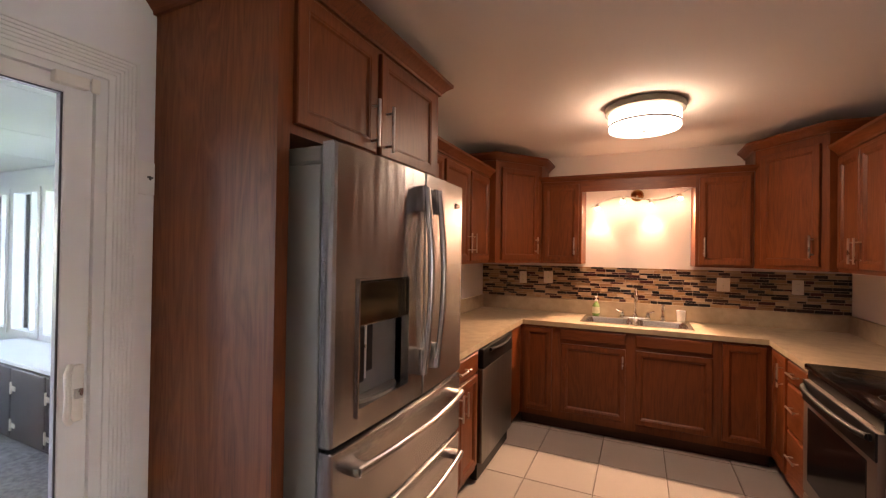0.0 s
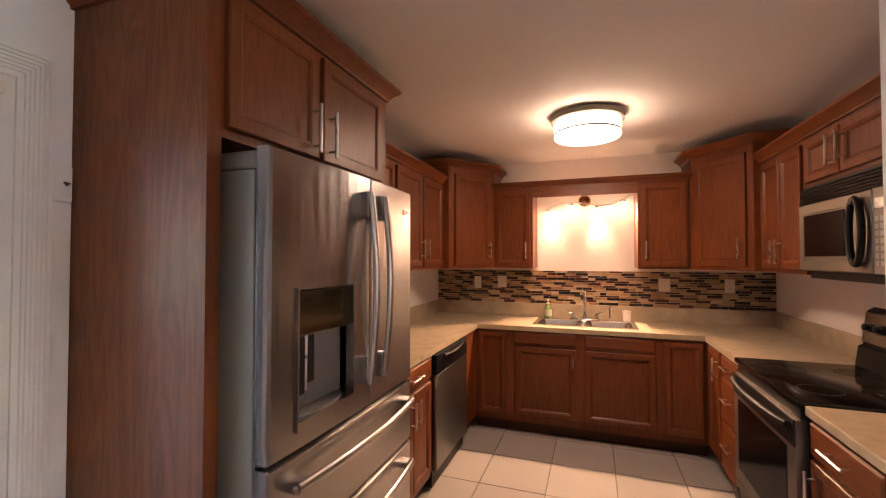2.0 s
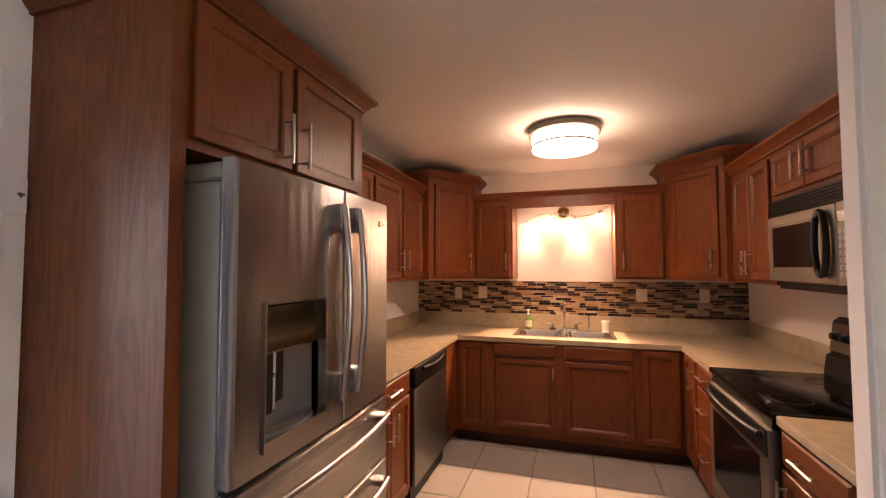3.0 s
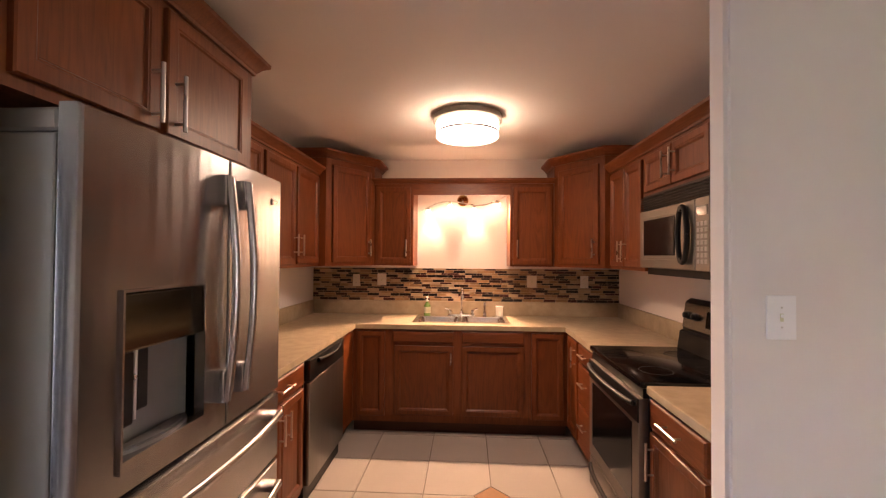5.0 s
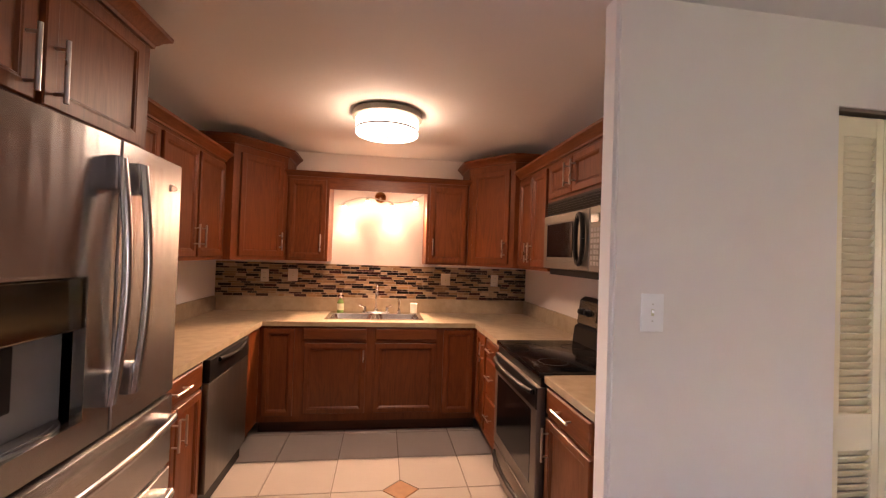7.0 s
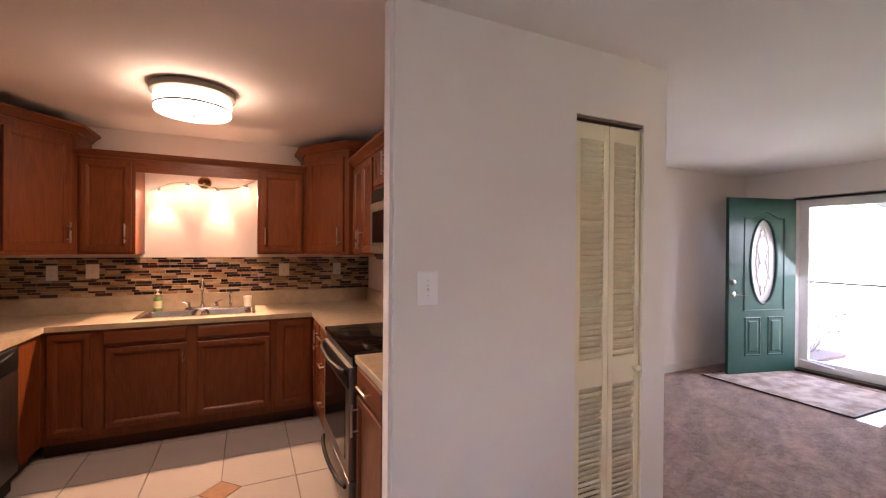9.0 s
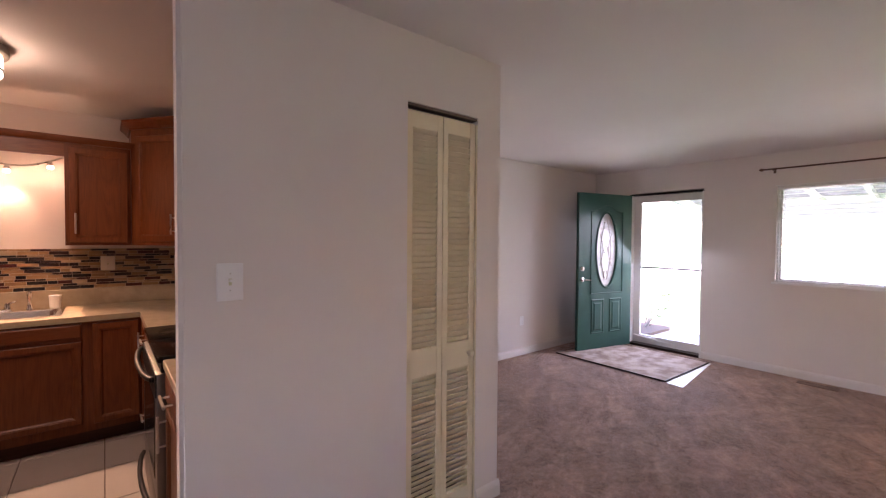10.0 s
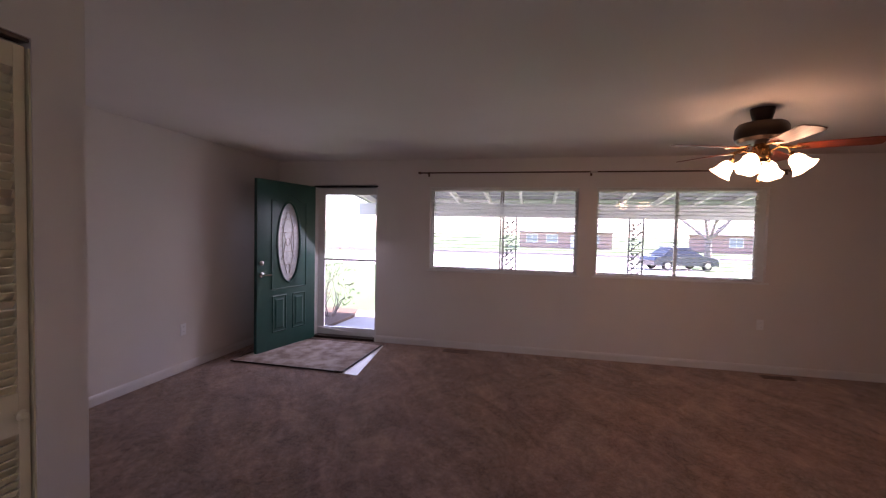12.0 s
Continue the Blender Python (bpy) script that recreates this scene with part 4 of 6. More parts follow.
for s in (-1, 1):
    bm = bmesh.new()
    turned(bm, [(0.02, 0.012), (0.018, 0.04), (0.014, 0.055), (0.006, 0.06)], (0.105 * s, 0, 0), 16)
    tube(bm, [(0.105 * s, 0, 0.05), (0.105 * s + 0.05 * s, -0.02, 0.07)], 0.007, 8, [0.008, 0.005])
    part("lever_handle", bm, CHROME, fa, "", True)
sp = thing("side_sprayer", pose(0.405, FY, FZ), "chrome side sprayer beside the faucet", "sprayer")
part("collar", turned(bmesh.new(), [(0.02, 0), (0.018, 0.02), (0.014, 0.035)], seg=16), CHROME, sp, "", True)
part("head", turned(bmesh.new(), [(0.011, 0.035), (0.012, 0.08), (0.017, 0.10), (0.016, 0.13), (0.008, 0.135)], seg=16), CHROME, sp, "", True)
SOAP = mat("green_soap", (0.20, 0.34, 0.10), 0.15, vary=0.2, scale=20)
LABEL = mat("pale_label", (0.62, 0.62, 0.42), 0.5, vary=0.2, scale=40)
so = thing("soap_bottle", pose(-0.145, FY + 0.005, FZ), "clear green soap bottle with white pump", "soap bottle")
part("bottle", turned(bmesh.new(), [(0.028, 0.0), (0.032, 0.01), (0.032, 0.085), (0.022, 0.11), (0.012, 0.118), (0.012, 0.13)], seg=20), SOAP, so, "", True)
part("label", turned(bmesh.new(), [(0.0325, 0.02), (0.0325, 0.08)], seg=20, cap=False), LABEL, so, "pale printed label", True)
bm = turned(bmesh.new(), [(0.014, 0.13), (0.014, 0.145), (0.005, 0.147), (0.005, 0.165), (0.012, 0.166), (0.012, 0.178)], seg=16)
tube(bm, [(0, 0, 0.172), (0.0, -0.035, 0.168)], 0.005, 8)
part("pump", bm, TRIM, so, "white pump", True)
cu = thing("cup", pose(0.545, FY - 0.005, FZ), "small white cup on the sink's edge", "cup")
part("body", turned(bmesh.new(), [(0.026, 0.0), (0.032, 0.004), (0.036, 0.085), (0.033, 0.085), (0.028, 0.01)], seg=24), PLATE, cu, "", True)
part("lid", turned(bmesh.new(), [(0.037, 0.086), (0.037, 0.094), (0.01, 0.097)], seg=24), TRIM, cu, "white lid", True)


def wall_plate(at, turn, label, kind, w=0.072, h=0.118, face=PLATE):
    """A wall plate with its outlet or switch; front faces -y in its own frame."""
    p = thing(kind, pose(*at, 0, 0, turn), label, "outlet" if kind == "outlet" else "switch", "wall plates")
    part("plate", soft_box(bmesh.new(), -w / 2, w / 2, -0.006, 0.0, -h / 2, h / 2, 0.003), face, p)
    if kind == "outlet":
        for z in (-0.024, 0.024):
            bm = bmesh.new()
            soft_box(bm, -0.016, 0.016, -0.0085, -0.005, z - 0.014, z + 0.014, 0.003)
            sk = part("socket", bm, face, p)
            bm = bmesh.new()
            for x in (-0.006, 0.006):
                box(bm, x - 0.001, x + 0.001, -0.0089, -0.0084, z - 0.002, z + 0.006)
            part("slots", bm, DARKP, sk)
    else:
        bm = bmesh.new()
        box(bm, -0.005, 0.005, -0.007, -0.004, -0.012, 0.012)
        part("slot", bm, LABEL, p)
        bm = bmesh.new()
        soft_box(bm, -0.004, 0.004, -0.018, -0.006, 0.0, 0.01, 0.002)
        part("toggle", bm, face, p)
        bm = bmesh.new()
        for z in (-0.03, 0.03):
            merge(bm, turned(bmesh.new(), [(0.003, 0), (0.003, 0.0015)], seg=10), Matrix.Translation((0, -0.006, z)) @ Matrix.Rotation(radians(90), 4, "X"))
        part("screw", bm, NICKEL, p)
    return p


BSY = YB - 0.013
wall_plate((-0.86, BSY, 1.245), 0, "ivory wall outlet on the mosaic backsplash", "outlet")
wall_plate((-0.605, BSY, 1.255), 0, "ivory double switch on the mosaic backsplash", "light_switch", 0.09)
wall_plate((0.862, BSY, 1.248), 0, "ivory double switch on the mosaic backsplash", "light_switch", 0.095)
wall_plate((1.363, BSY, 1.249), 0, "ivory wall outlet on the mosaic backsplash", "outlet", 0.076)
wall_plate((1.19, YW, 1.308), 0, "white light switch on the partition wall", "light_switch", 0.088, 0.135, PLATEW)
wall_plate((4.945, YN, 0.435), 0, "white wall outlet low on the living room wall", "outlet", face=PLATEW)
wall_plate((XF, -2.48, 0.54), -90, "white wall outlet low under the window", "outlet", face=PLATEW)

# ---- closet bifold door ----


def bifold():
    d = thing("bifold_door", pose(0, 0, 0), "cream louvred bifold closet door, closed", "closet door")
    y0, y1 = YW + 0.012, YW + 0.042
    x0, x1 = CL[0] + 0.006, CL[1] - 0.012
    mid = (x0 + x1) / 2
    slat = bmesh.new()
    W = mid - 0.002 - x0 - 0.062
    box(slat, 0, W, -0.0028, 0.0028, -0.0168, 0.0168)
    slat.transform(Matrix.Rotation(radians(33), 4, "X"))
    me = finish(slat, "slat", CREAM)
    for a, b in ((x0, mid - 0.002), (mid + 0.002, x1)):
        bm = bmesh.new()
        s = 0.032
        box(bm, a, a + s, y0, y1, 0.02, 2.083)
        box(bm, b - s, b, y0, y1, 0.02, 2.083)
        for z0, z1 in ((0.02, 0.13), (0.785, 0.925), (2.005, 2.083)):
            box(bm, a + s, b - s, y0 + 0.001, y1 - 0.001, z0, z1)
        leaf = part("leaf", bm, CREAM, d)
        for lo, hi, n in ((0.13, 0.785, 24), (0.925, 2.005, 38)):
            for k in range(n):
                ob = new("slat", me)
                ob.parent = leaf
                ob.location = (a + s - 0.001, (y0 + y1) / 2, lo + (hi - lo) * (k + 0.5) / n)
    bm = turned(bmesh.new(), [(0.008, 0), (0.008, 0.015), (0.017, 0.02), (0.019, 0.03), (0.012, 0.038)], seg=20)
    bm.transform(Matrix.Translation((x1 - 0.04, y0, 0.855)) @ Matrix.Rotation(radians(90), 4, "X"))
    part("knob", bm, CREAM, d, "round cream knob", True)
    tr = thing("closet_track", pose(0, 0, 0), "metal track at the closet head, dark as a shadow gap", "door track")
    # The channel's dark brown draws the shadow gap over the door.
    bm = bmesh.new()
    box(bm, CL[0], CL[1], YW + 0.008, YW + 0.05, 2.101, 2.114)
    part("channel", bm, mat("shaded_track_brown", (0.17, 0.125, 0.09), 0.5, vary=0.1, scale=12), tr, "brown metal track, darkened for the shadow gap")
    bm = bmesh.new()
    box(bm, CL[0], CL[0] + 0.003, YW + 0.004, YW + 0.11, 0.0, 2.08)
    box(bm, CL[1] - 0.006, CL[1], YW + 0.004, YW + 0.11, 0.0, 2.08)
    part("jamb_strip", bm, CREAM, tr)


bifold()

# ---- trim ----
BASEP = mat("baseboard_paint", (0.74, 0.71, 0.69), 0.5, vary=0.05, scale=4)
BASE = [(0.0, 0.0), (0.013, 0.0), (0.013, 0.062), (0.009, 0.078), (0.004, 0.086), (0.0, 0.088)]


def baseboard(path):
    return single("baseboard", sweep(bmesh.new(), path, BASE), BASEP, "white painted wooden baseboard", "baseboard", kind="structure")


baseboard([(XC, YN, 0), (XF, YN, 0), (XF, DOOR[1] + 0.003, 0)])
baseboard([(XF, DOOR[0] - 0.003, 0), (XF, YS, 0)])
baseboard([(CL[1] + 0.002, YW, 0), (XC, YW, 0)])
baseboard([(XJ, YW, 0), (CL[0] - 0.002, YW, 0)])
baseboard([(XL, PATIO[1] + 0.10, 0), (XL, 1.128, 0)])

# ---- patio door ----


def patio_door():
    d = thing("patio_door", pose(0, 0, 0), "white sliding glass patio door with fluted casing", "patio door", kind="structure")
    y0, y1, z0, z1 = PATIO
    bm = bmesh.new()
    x = XL - 0.15
    box(bm, x + 0.01, XL + 0.006, y1 - 0.03, y1, z0, z1)
    box(bm, x + 0.01, XL + 0.006, y0, y0 + 0.03, z0, z1)
    box(bm, x + 0.01, XL + 0.006, y0 + 0.03, y1 - 0.03, z1 - 0.022, z1)
    box(bm, x + 0.01, XL + 0.006, y0 + 0.03, y1 - 0.03, z0, z0 + 0.03)
    part("frame", bm, VINYL, d)

    def sash(a, b, xa, xb, name):
        bm = bmesh.new()
        s = 0.070
        zz0, zz1 = z0 + 0.031, z1 - 0.023
        box(bm, xa, xb, a, a + s, zz0, zz1)
        box(bm, xa, xb, b - s, b, zz0, zz1)
        box(bm, xa + 0.001, xb - 0.001, a + s, b - s, zz1 - 0.045, zz1)
        box(bm, xa + 0.001, xb - 0.001, a + s, b - s, zz0, zz0 + 0.09)
        sh = part(name, bm, VINYL, d, "white sash")
        bm = bmesh.new()
        box(bm, xa + 0.008, xb - 0.008, a + s - 0.002, a + s + 0.006, zz0 + 0.09, zz1 - 0.045)
        box(bm, xa + 0.008, xb - 0.008, b - s - 0.006, b - s + 0.002, zz0 + 0.09, zz1 - 0.045)
        box(bm, xa + 0.008, xb - 0.008, a + s, b - s, zz1 - 0.049, zz1 - 0.043)
        part("gasket", bm, DARKP, sh, "dark glazing gasket")
        bm = box(bmesh.new(), (xa + xb) / 2 - 0.002, (xa + xb) / 2 + 0.002, a + s, b - s, zz0 + 0.09, zz1 - 0.045)
        p = part("pane", bm, PANE, sh, "clear glass pane")
        p.visible_shadow = False
        return sh

    mid = (y0 + y1) / 2
    sl = sash(mid - 0.04, y1 - 0.031, XL - 0.05, XL - 0.012, "sliding_sash")
    sash(y0 + 0.031, mid + 0.04, XL - 0.10, XL - 0.06, "fixed_sash")
    yh = y1 - 0.062
    bm = bmesh.new()
    soft_box(bm, XL - 0.014, XL - 0.006, yh - 0.010, yh + 0.022, 0.965, 1.135, 0.006)
    tube(bm, [(XL - 0.01, yh - 0.012, 1.135)] + [(XL + 0.042 * math.sin(math.pi * k / 8), yh - 0.026 - 0.012 * math.sin(math.pi * k / 8), 1.135 - 0.165 * k / 8) for k in range(1, 8)] + [(XL - 0.01, yh - 0.012, 0.965)], 0.009, 10)
    h = part("handle", bm, PLATE, sl, "cream D-shaped pull handle", True)
    bm = bmesh.new()
    soft_box(bm, XL - 0.006, XL + 0.006, yh - 0.004, yh + 0.016, 1.035, 1.065, 0.003)
    part("latch", bm, NICKEL, h)
    bm = bmesh.new()
    soft_box(bm, XL - 0.012, XL + 0.018, y1 - 0.135, y1 - 0.05, z1 - 0.052, z1 - 0.018, 0.004)
    soft_box(bm, XL + 0.004, XL + 0.014, y1 - 0.044, y1 - 0.022, z1 - 0.055, z1 - 0.012, 0.003)
    part("alarm_contact", bm, PLATE, d, "ivory alarm contact at the head")
    # fluted casing
    flutes = [(0.0, 0.0), (0.0, 0.014)]
    n = 6
    for k in range(n):
        a = 0.010 + 0.070 * k / n
        flutes += [(a, 0.014), (a + 0.0018, 0.0095), (a + 0.0085, 0.0095), (a + 0.0102, 0.014)]
    flutes += [(0.088, 0.014), (0.088, 0.0)]

    def casing(a, b):
        """A fluted board from a to b on the wall; its width runs to the outside of the opening."""
        bm = bmesh.new()
        va = [bm.verts.new((XL + t, *a(u))) for u, t in flutes]
        vb = [bm.verts.new((XL + t, *b(u))) for u, t in flutes]
        m = len(flutes)
        for k in range(m):
            bm.faces.new((va[k], va[(k + 1) % m], vb[(k + 1) % m], vb[k]))
        bm.faces.new(va)
        bm.faces.new(vb[::-1])
        part("casing", bm, TRIM, d, "white fluted casing")

    casing(lambda u: (y1 + u, 0.0), lambda u: (y1 + u, z1 + u))
    casing(lambda u: (y0 - u, 0.0), lambda u: (y0 - u, z1 + u))
    casing(lambda u: (y0 - u, z1 + u), lambda u: (y1 + u, z1 + u))


patio_door()
bp = thing("blank_plate", pose(XL, 1.10, 1.722, 0, 0, 90), "white blank plate with a small hook beside the casing", "wall plate")
part("plate", soft_box(bmesh.new(), -0.026, 0.027, -0.012, 0.0, -0.055, 0.055, 0.003), TRIM, bp)
bm = bmesh.new()
tube(bm, [(0.005, -0.012, 0.005), (0.005, -0.022, 0.005), (0.005, -0.024, -0.006)], 0.0035, 8)
tube(bm, [(0.014, -0.012, 0.003), (0.014, -0.02, 0.003)], 0.0035, 8)
part("hook", bm, DARKP, bp, "small grey hook", True)
single("wall_batten", soft_box(bmesh.new(), XL, XL + 0.008, 1.076, 1.127, 0.088, 1.666, 0.002), TRIM, "white narrow board between casing and cabinet", "trim", kind="structure")

# ---- front door, storm door ----


def front_door():
    d = thing("front_door", pose(XF - 0.045, DOOR[1] - 0.008, 0.016, 0, 0, 180 - 13.0), "dark green front door standing open, with oval glass", "door", kind="structure")
    W, H, T = 0.965, 2.062, 0.044
    # own frame: hinge at x = 0, leaf along +x, room side at y = 0 facing +y after turning
    cx, cz, rx, rz = 0.470, 1.315, 0.186, 0.495
    n = 48
    bm = bmesh.new()

    # ways from the middle of the oval, with the leaf's four corners among them
    ways = sorted([2 * math.pi * k / n for k in range(n)] + [math.atan2(q - cz, p - cx) % (2 * math.pi) for p in (0.0, W) for q in (0.0, H)])

    def side(y):
        oval = [bm.verts.new((cx + rx * math.cos(a), y, cz + rz * math.sin(a))) for a in ways]
        rect = []
        for a in ways:
            c, s = math.cos(a), math.sin(a)
            u = min((W - cx if c > 0 else cx) / max(1e-6, abs(c)), 1e9)
            v = min((H - cz if s > 0 else cz) / max(1e-6, abs(s)), 1e9)
            t = min(u, v)
            rect.append(bm.verts.new((cx + t * c, y, cz + t * s)))
        return oval, rect

    o0, r0 = side(0.0)
    o1, r1 = side(T)
    for k in range(len(ways)):
        j = (k + 1) % len(ways)
        bm.faces.new((o0[k], o0[j], r0[j], r0[k]))
        bm.faces.new((o1[k], r1[k], r1[j], o1[j]))
        bm.faces.new((o0[k], o1[k], o1[j], o0[j]))
    leaf = part("leaf", bm, GREEN, d, "green painted leaf")
    fill = bmesh.new()
    for x0, x1, z0, z1 in ((0, W, -0.002, 0.0005), (0, W, H - 0.0005, H + 0.002), (-0.002, 0.0005, 0, H), (W - 0.0005, W + 0.002, 0, H)):
        box(fill, x0, x1, 0.0005, T - 0.0005, z0, z1)
    part("edge_band", fill, GREEN, leaf)
    # oval moulding and glass
    for y, sgn in ((T, 1), (0.0, -1)):
        bm = bmesh.new()
        prof = [(0.0, 0.0), (0.006, 0.012), (0.018, 0.014), (0.028, 0.006), (0.03, 0.0)]
        rings = []
        for k in range(n):
            c, s = math.cos(2 * math.pi * k / n), math.sin(2 * math.pi * k / n)
            rings.append([bm.verts.new((cx + (rx - 0.008 + u) * c, y + sgn * w, cz + (rz - 0.008 + u) * s)) for u, w in prof])
        m = len(prof)
        for k in range(n):
            a, b = rings[k], rings[(k + 1) % n]
            for q in range(m - 1):
                bm.faces.new((a[q], a[q + 1], b[q + 1], b[q]))
        part("oval_moulding", bm, GREEN, leaf, "", True)
    bm = bmesh.new()
    va = [bm.verts.new((cx + rx * math.cos(2 * math.pi * k / n), T / 2 - 0.003, cz + rz * math.sin(2 * math.pi * k / n))) for k in range(n)]
    vb = [bm.verts.new((cx + rx * math.cos(2 * math.pi * k / n), T / 2 + 0.003, cz + rz * math.sin(2 * math.pi * k / n))) for k in range(n)]
    bm.faces.new(va)
    bm.faces.new(vb[::-1])
    # Near-white colour stands for the daylight this glass passes and reflects.
    whitened = mat("daylit_textured_glass", (0.92, 0.95, 0.97), 0.10, vary=0.18, scale=22, bump=0.6, bump_scale=60, contrast=(0.4, 0.62))
    p = whitened.node_tree.nodes["Principled BSDF"]
    p.inputs["Transmission Weight"].default_value = 0.15
    og = part("oval_glass", bm, whitened, leaf, "textured leaded oval glass, whitened for daylight")
    og.visible_shadow = False
    bm = bmesh.new()
    for s in (-1, 1):
        tube(bm, [(cx + s * (0.02 + 0.075 * math.sin(math.pi * k / 16)), T / 2 + 0.006, cz - 0.40 + 0.80 * k / 16) for k in range(17)], 0.004, 6)
        tube(bm, [(cx + s * (0.11 - 0.06 * math.sin(math.pi * k / 10)), T / 2 + 0.006, cz - 0.22 + 0.44 * k / 10) for k in range(11)], 0.004, 6)
    for z in (-0.28, -0.12, 0.12, 0.28):
        tube(bm, [(cx - 0.12, T / 2 + 0.006, cz + z), (cx + 0.12, T / 2 + 0.006, cz + z)], 0.003, 6)
    for z in (-0.33, 0.0, 0.33):
        tube(bm, [(cx + 0.035 * math.cos(2 * math.pi * k / 12), T / 2 + 0.006, cz + z + 0.05 * math.sin(2 * math.pi * k / 12)) for k in range(13)], 0.004, 6)
    part("leading", bm, NICKEL, og, "lead lines")
    # arched raised frame and two lower panels
    for y, sgn in ((T, 1), (0.0, -1)):
        bm = bmesh.new()
        top = [(0.175 + 0.575 * k / 20, y, 1.83 + 0.08 * math.sin(math.pi * k / 20) ** 3) for k in range(21)]
        tube(bm, [(0.175, y, 0.74), *top, (0.75, y, 0.74), (0.175, y, 0.74)], 0.008, 6)
        part("arched_moulding", bm, GREEN, leaf, "", True)
        for a, b in ((0.18, 0.41), (0.51, 0.74)):
            bm = bmesh.new()
            rings_panel(bm, a, b, 0.20, 0.66, [(0, 0.0), (0.012, -0.008), (0.022, -0.002), (0.045, -0.003), (0.06, -0.010)])
            if sgn > 0:
                bm.transform(Matrix.Translation((0, T, 0)) @ Matrix.Diagonal((1, -1, 1, 1)))
            part("lower_panel", bm, GREEN, leaf)
    bm = bmesh.new()
    kz = 0.93
    for y, sgn in ((T, 1), (0.0, -1)):
        tube(bm, [(W - 0.065, y, kz), (W - 0.065, y + sgn * 0.045, kz), (W - 0.17, y + sgn * 0.05, kz - 0.006)], 0.009, 10)
        one = turned(bmesh.new(), [(0.03, 0), (0.03, 0.006), (0.02, 0.012)], seg=20)
        merge(bm, one, Matrix.Translation((W - 0.065, y, kz)) @ Matrix.Rotation(radians(-90 * sgn), 4, "X"))
    part("lever_handle", bm, CHROME, d, "bright lever handle", True)
    bm = bmesh.new()
    one = turned(bmesh.new(), [(0.028, 0), (0.028, 0.008), (0.018, 0.016), (0.01, 0.018)], seg=20)
    merge(bm, one, Matrix.Translation((W - 0.065, T, kz + 0.14)) @ Matrix.Rotation(radians(-90), 4, "X"))
    part("deadbolt", bm, NICKEL, d, "", True)


front_door()
df = thing("door_frame", pose(0, 0, 0), "white front door frame with dark weatherstrip and threshold", "door frame", kind="structure")
bm = bmesh.new()
box(bm, XF - 0.004, XF + 0.15, DOOR[0], DOOR[0] + 0.02, 0.0, 2.08)
box(bm, XF - 0.004, XF + 0.15, DOOR[1] - 0.02, DOOR[1], 0.0, 2.08)
part("jamb", bm, TRIM, df)
part("head_strip", box(bmesh.new(), XF - 0.006, XF + 0.15, DOOR[0], DOOR[1], 2.081, 2.10), BLACKP, df, "dark head weatherstrip")
part("threshold", box(bmesh.new(), XF - 0.02, XF + 0.16, DOOR[0] + 0.021, DOOR[1] - 0.021, 0.0, 0.03), BRONZE, df, "dark threshold")
sd = thing("storm_door", pose(0, 0, 0), "white full-view storm door with a middle bar, closed", "storm door", kind="structure")
xa, xb, ya, yb = XF + 0.09, XF + 0.125, DOOR[0] + 0.021, DOOR[1] - 0.021
bm = bmesh.new()
box(bm, xa, xb, ya, ya + 0.028, 0.031, 2.08)
box(bm, xa, xb, yb - 0.095, yb, 0.031, 2.08)
box(bm, xa + 0.001, xb - 0.001, ya + 0.028, yb - 0.095, 1.985, 2.08)
box(bm, xa + 0.001, xb - 0.001, ya + 0.028, yb - 0.095, 0.031, 0.14)
part("frame", bm, VINYL, sd)
part("middle_bar", box(bmesh.new(), xa + 0.004, xb - 0.004, ya + 0.028, yb - 0.095, 1.075, 1.098), DARKP, sd, "grey middle bar")
for z0, z1 in ((0.14, 1.075), (1.098, 1.985)):
    p = part("pane", box(bmesh.new(), xa + 0.015, xa + 0.019, ya + 0.028, yb - 0.095, z0, z1), PANE, sd, "clear glass pane")
    p.visible_shadow = False
bm = bmesh.new()
tube(bm, [(xa - 0.03, yb - 0.03, 0.13), (xa - 0.03, yb - 0.36, 0.10)], 0.014, 10)
tube(bm, [(xa - 0.03, yb - 0.36, 0.10), (xa - 0.02, yb - 0.55, 0.085)], 0.006, 8)
part("closer", bm, VINYL, sd, "white door closer", True)
# Thin white wedge put in for a bright strip along the mat's edge.
single("floor_sheet", prism(bmesh.new(), [(5.30, 1.775), (5.325, 1.98), (6.42, 1.98), (6.44, 1.905)], 0.0005, 0.003), TRIM, "thin white wedge put in for the bright strip by the mat", "floor sheet")
mt = thing("entrance_mat", pose(0, 0, 0), "greyish carpet mat with dark bound edges inside the door", "mat")
MAT = mat("mat_pile", (0.50, 0.40, 0.34), 0.95, second=(0.27, 0.19, 0.15), contrast=(0.38, 0.62), scale=7, bump=0.8, bump_scale=240)
part("mat_body", prism(bmesh.new(), [(5.335, 1.965), (6.42, 1.935), (6.45, 2.96), (6.30, 3.26), (5.36, 3.30)], 0.0035, 0.015), MAT, mt)
bm = bmesh.new()
pts = [(5.33, 1.955), (6.425, 1.925), (6.46, 2.96), (6.30, 3.275), (5.35, 3.31), (5.33, 1.955)]
for a, b in zip(pts, pts[1:]):
    tube(bm, [(*a, 0.010), (*b, 0.010)], 0.0085, 6)
part("binding", bm, BRONZE, mt, "dark bound edge")

# ---- windows ----


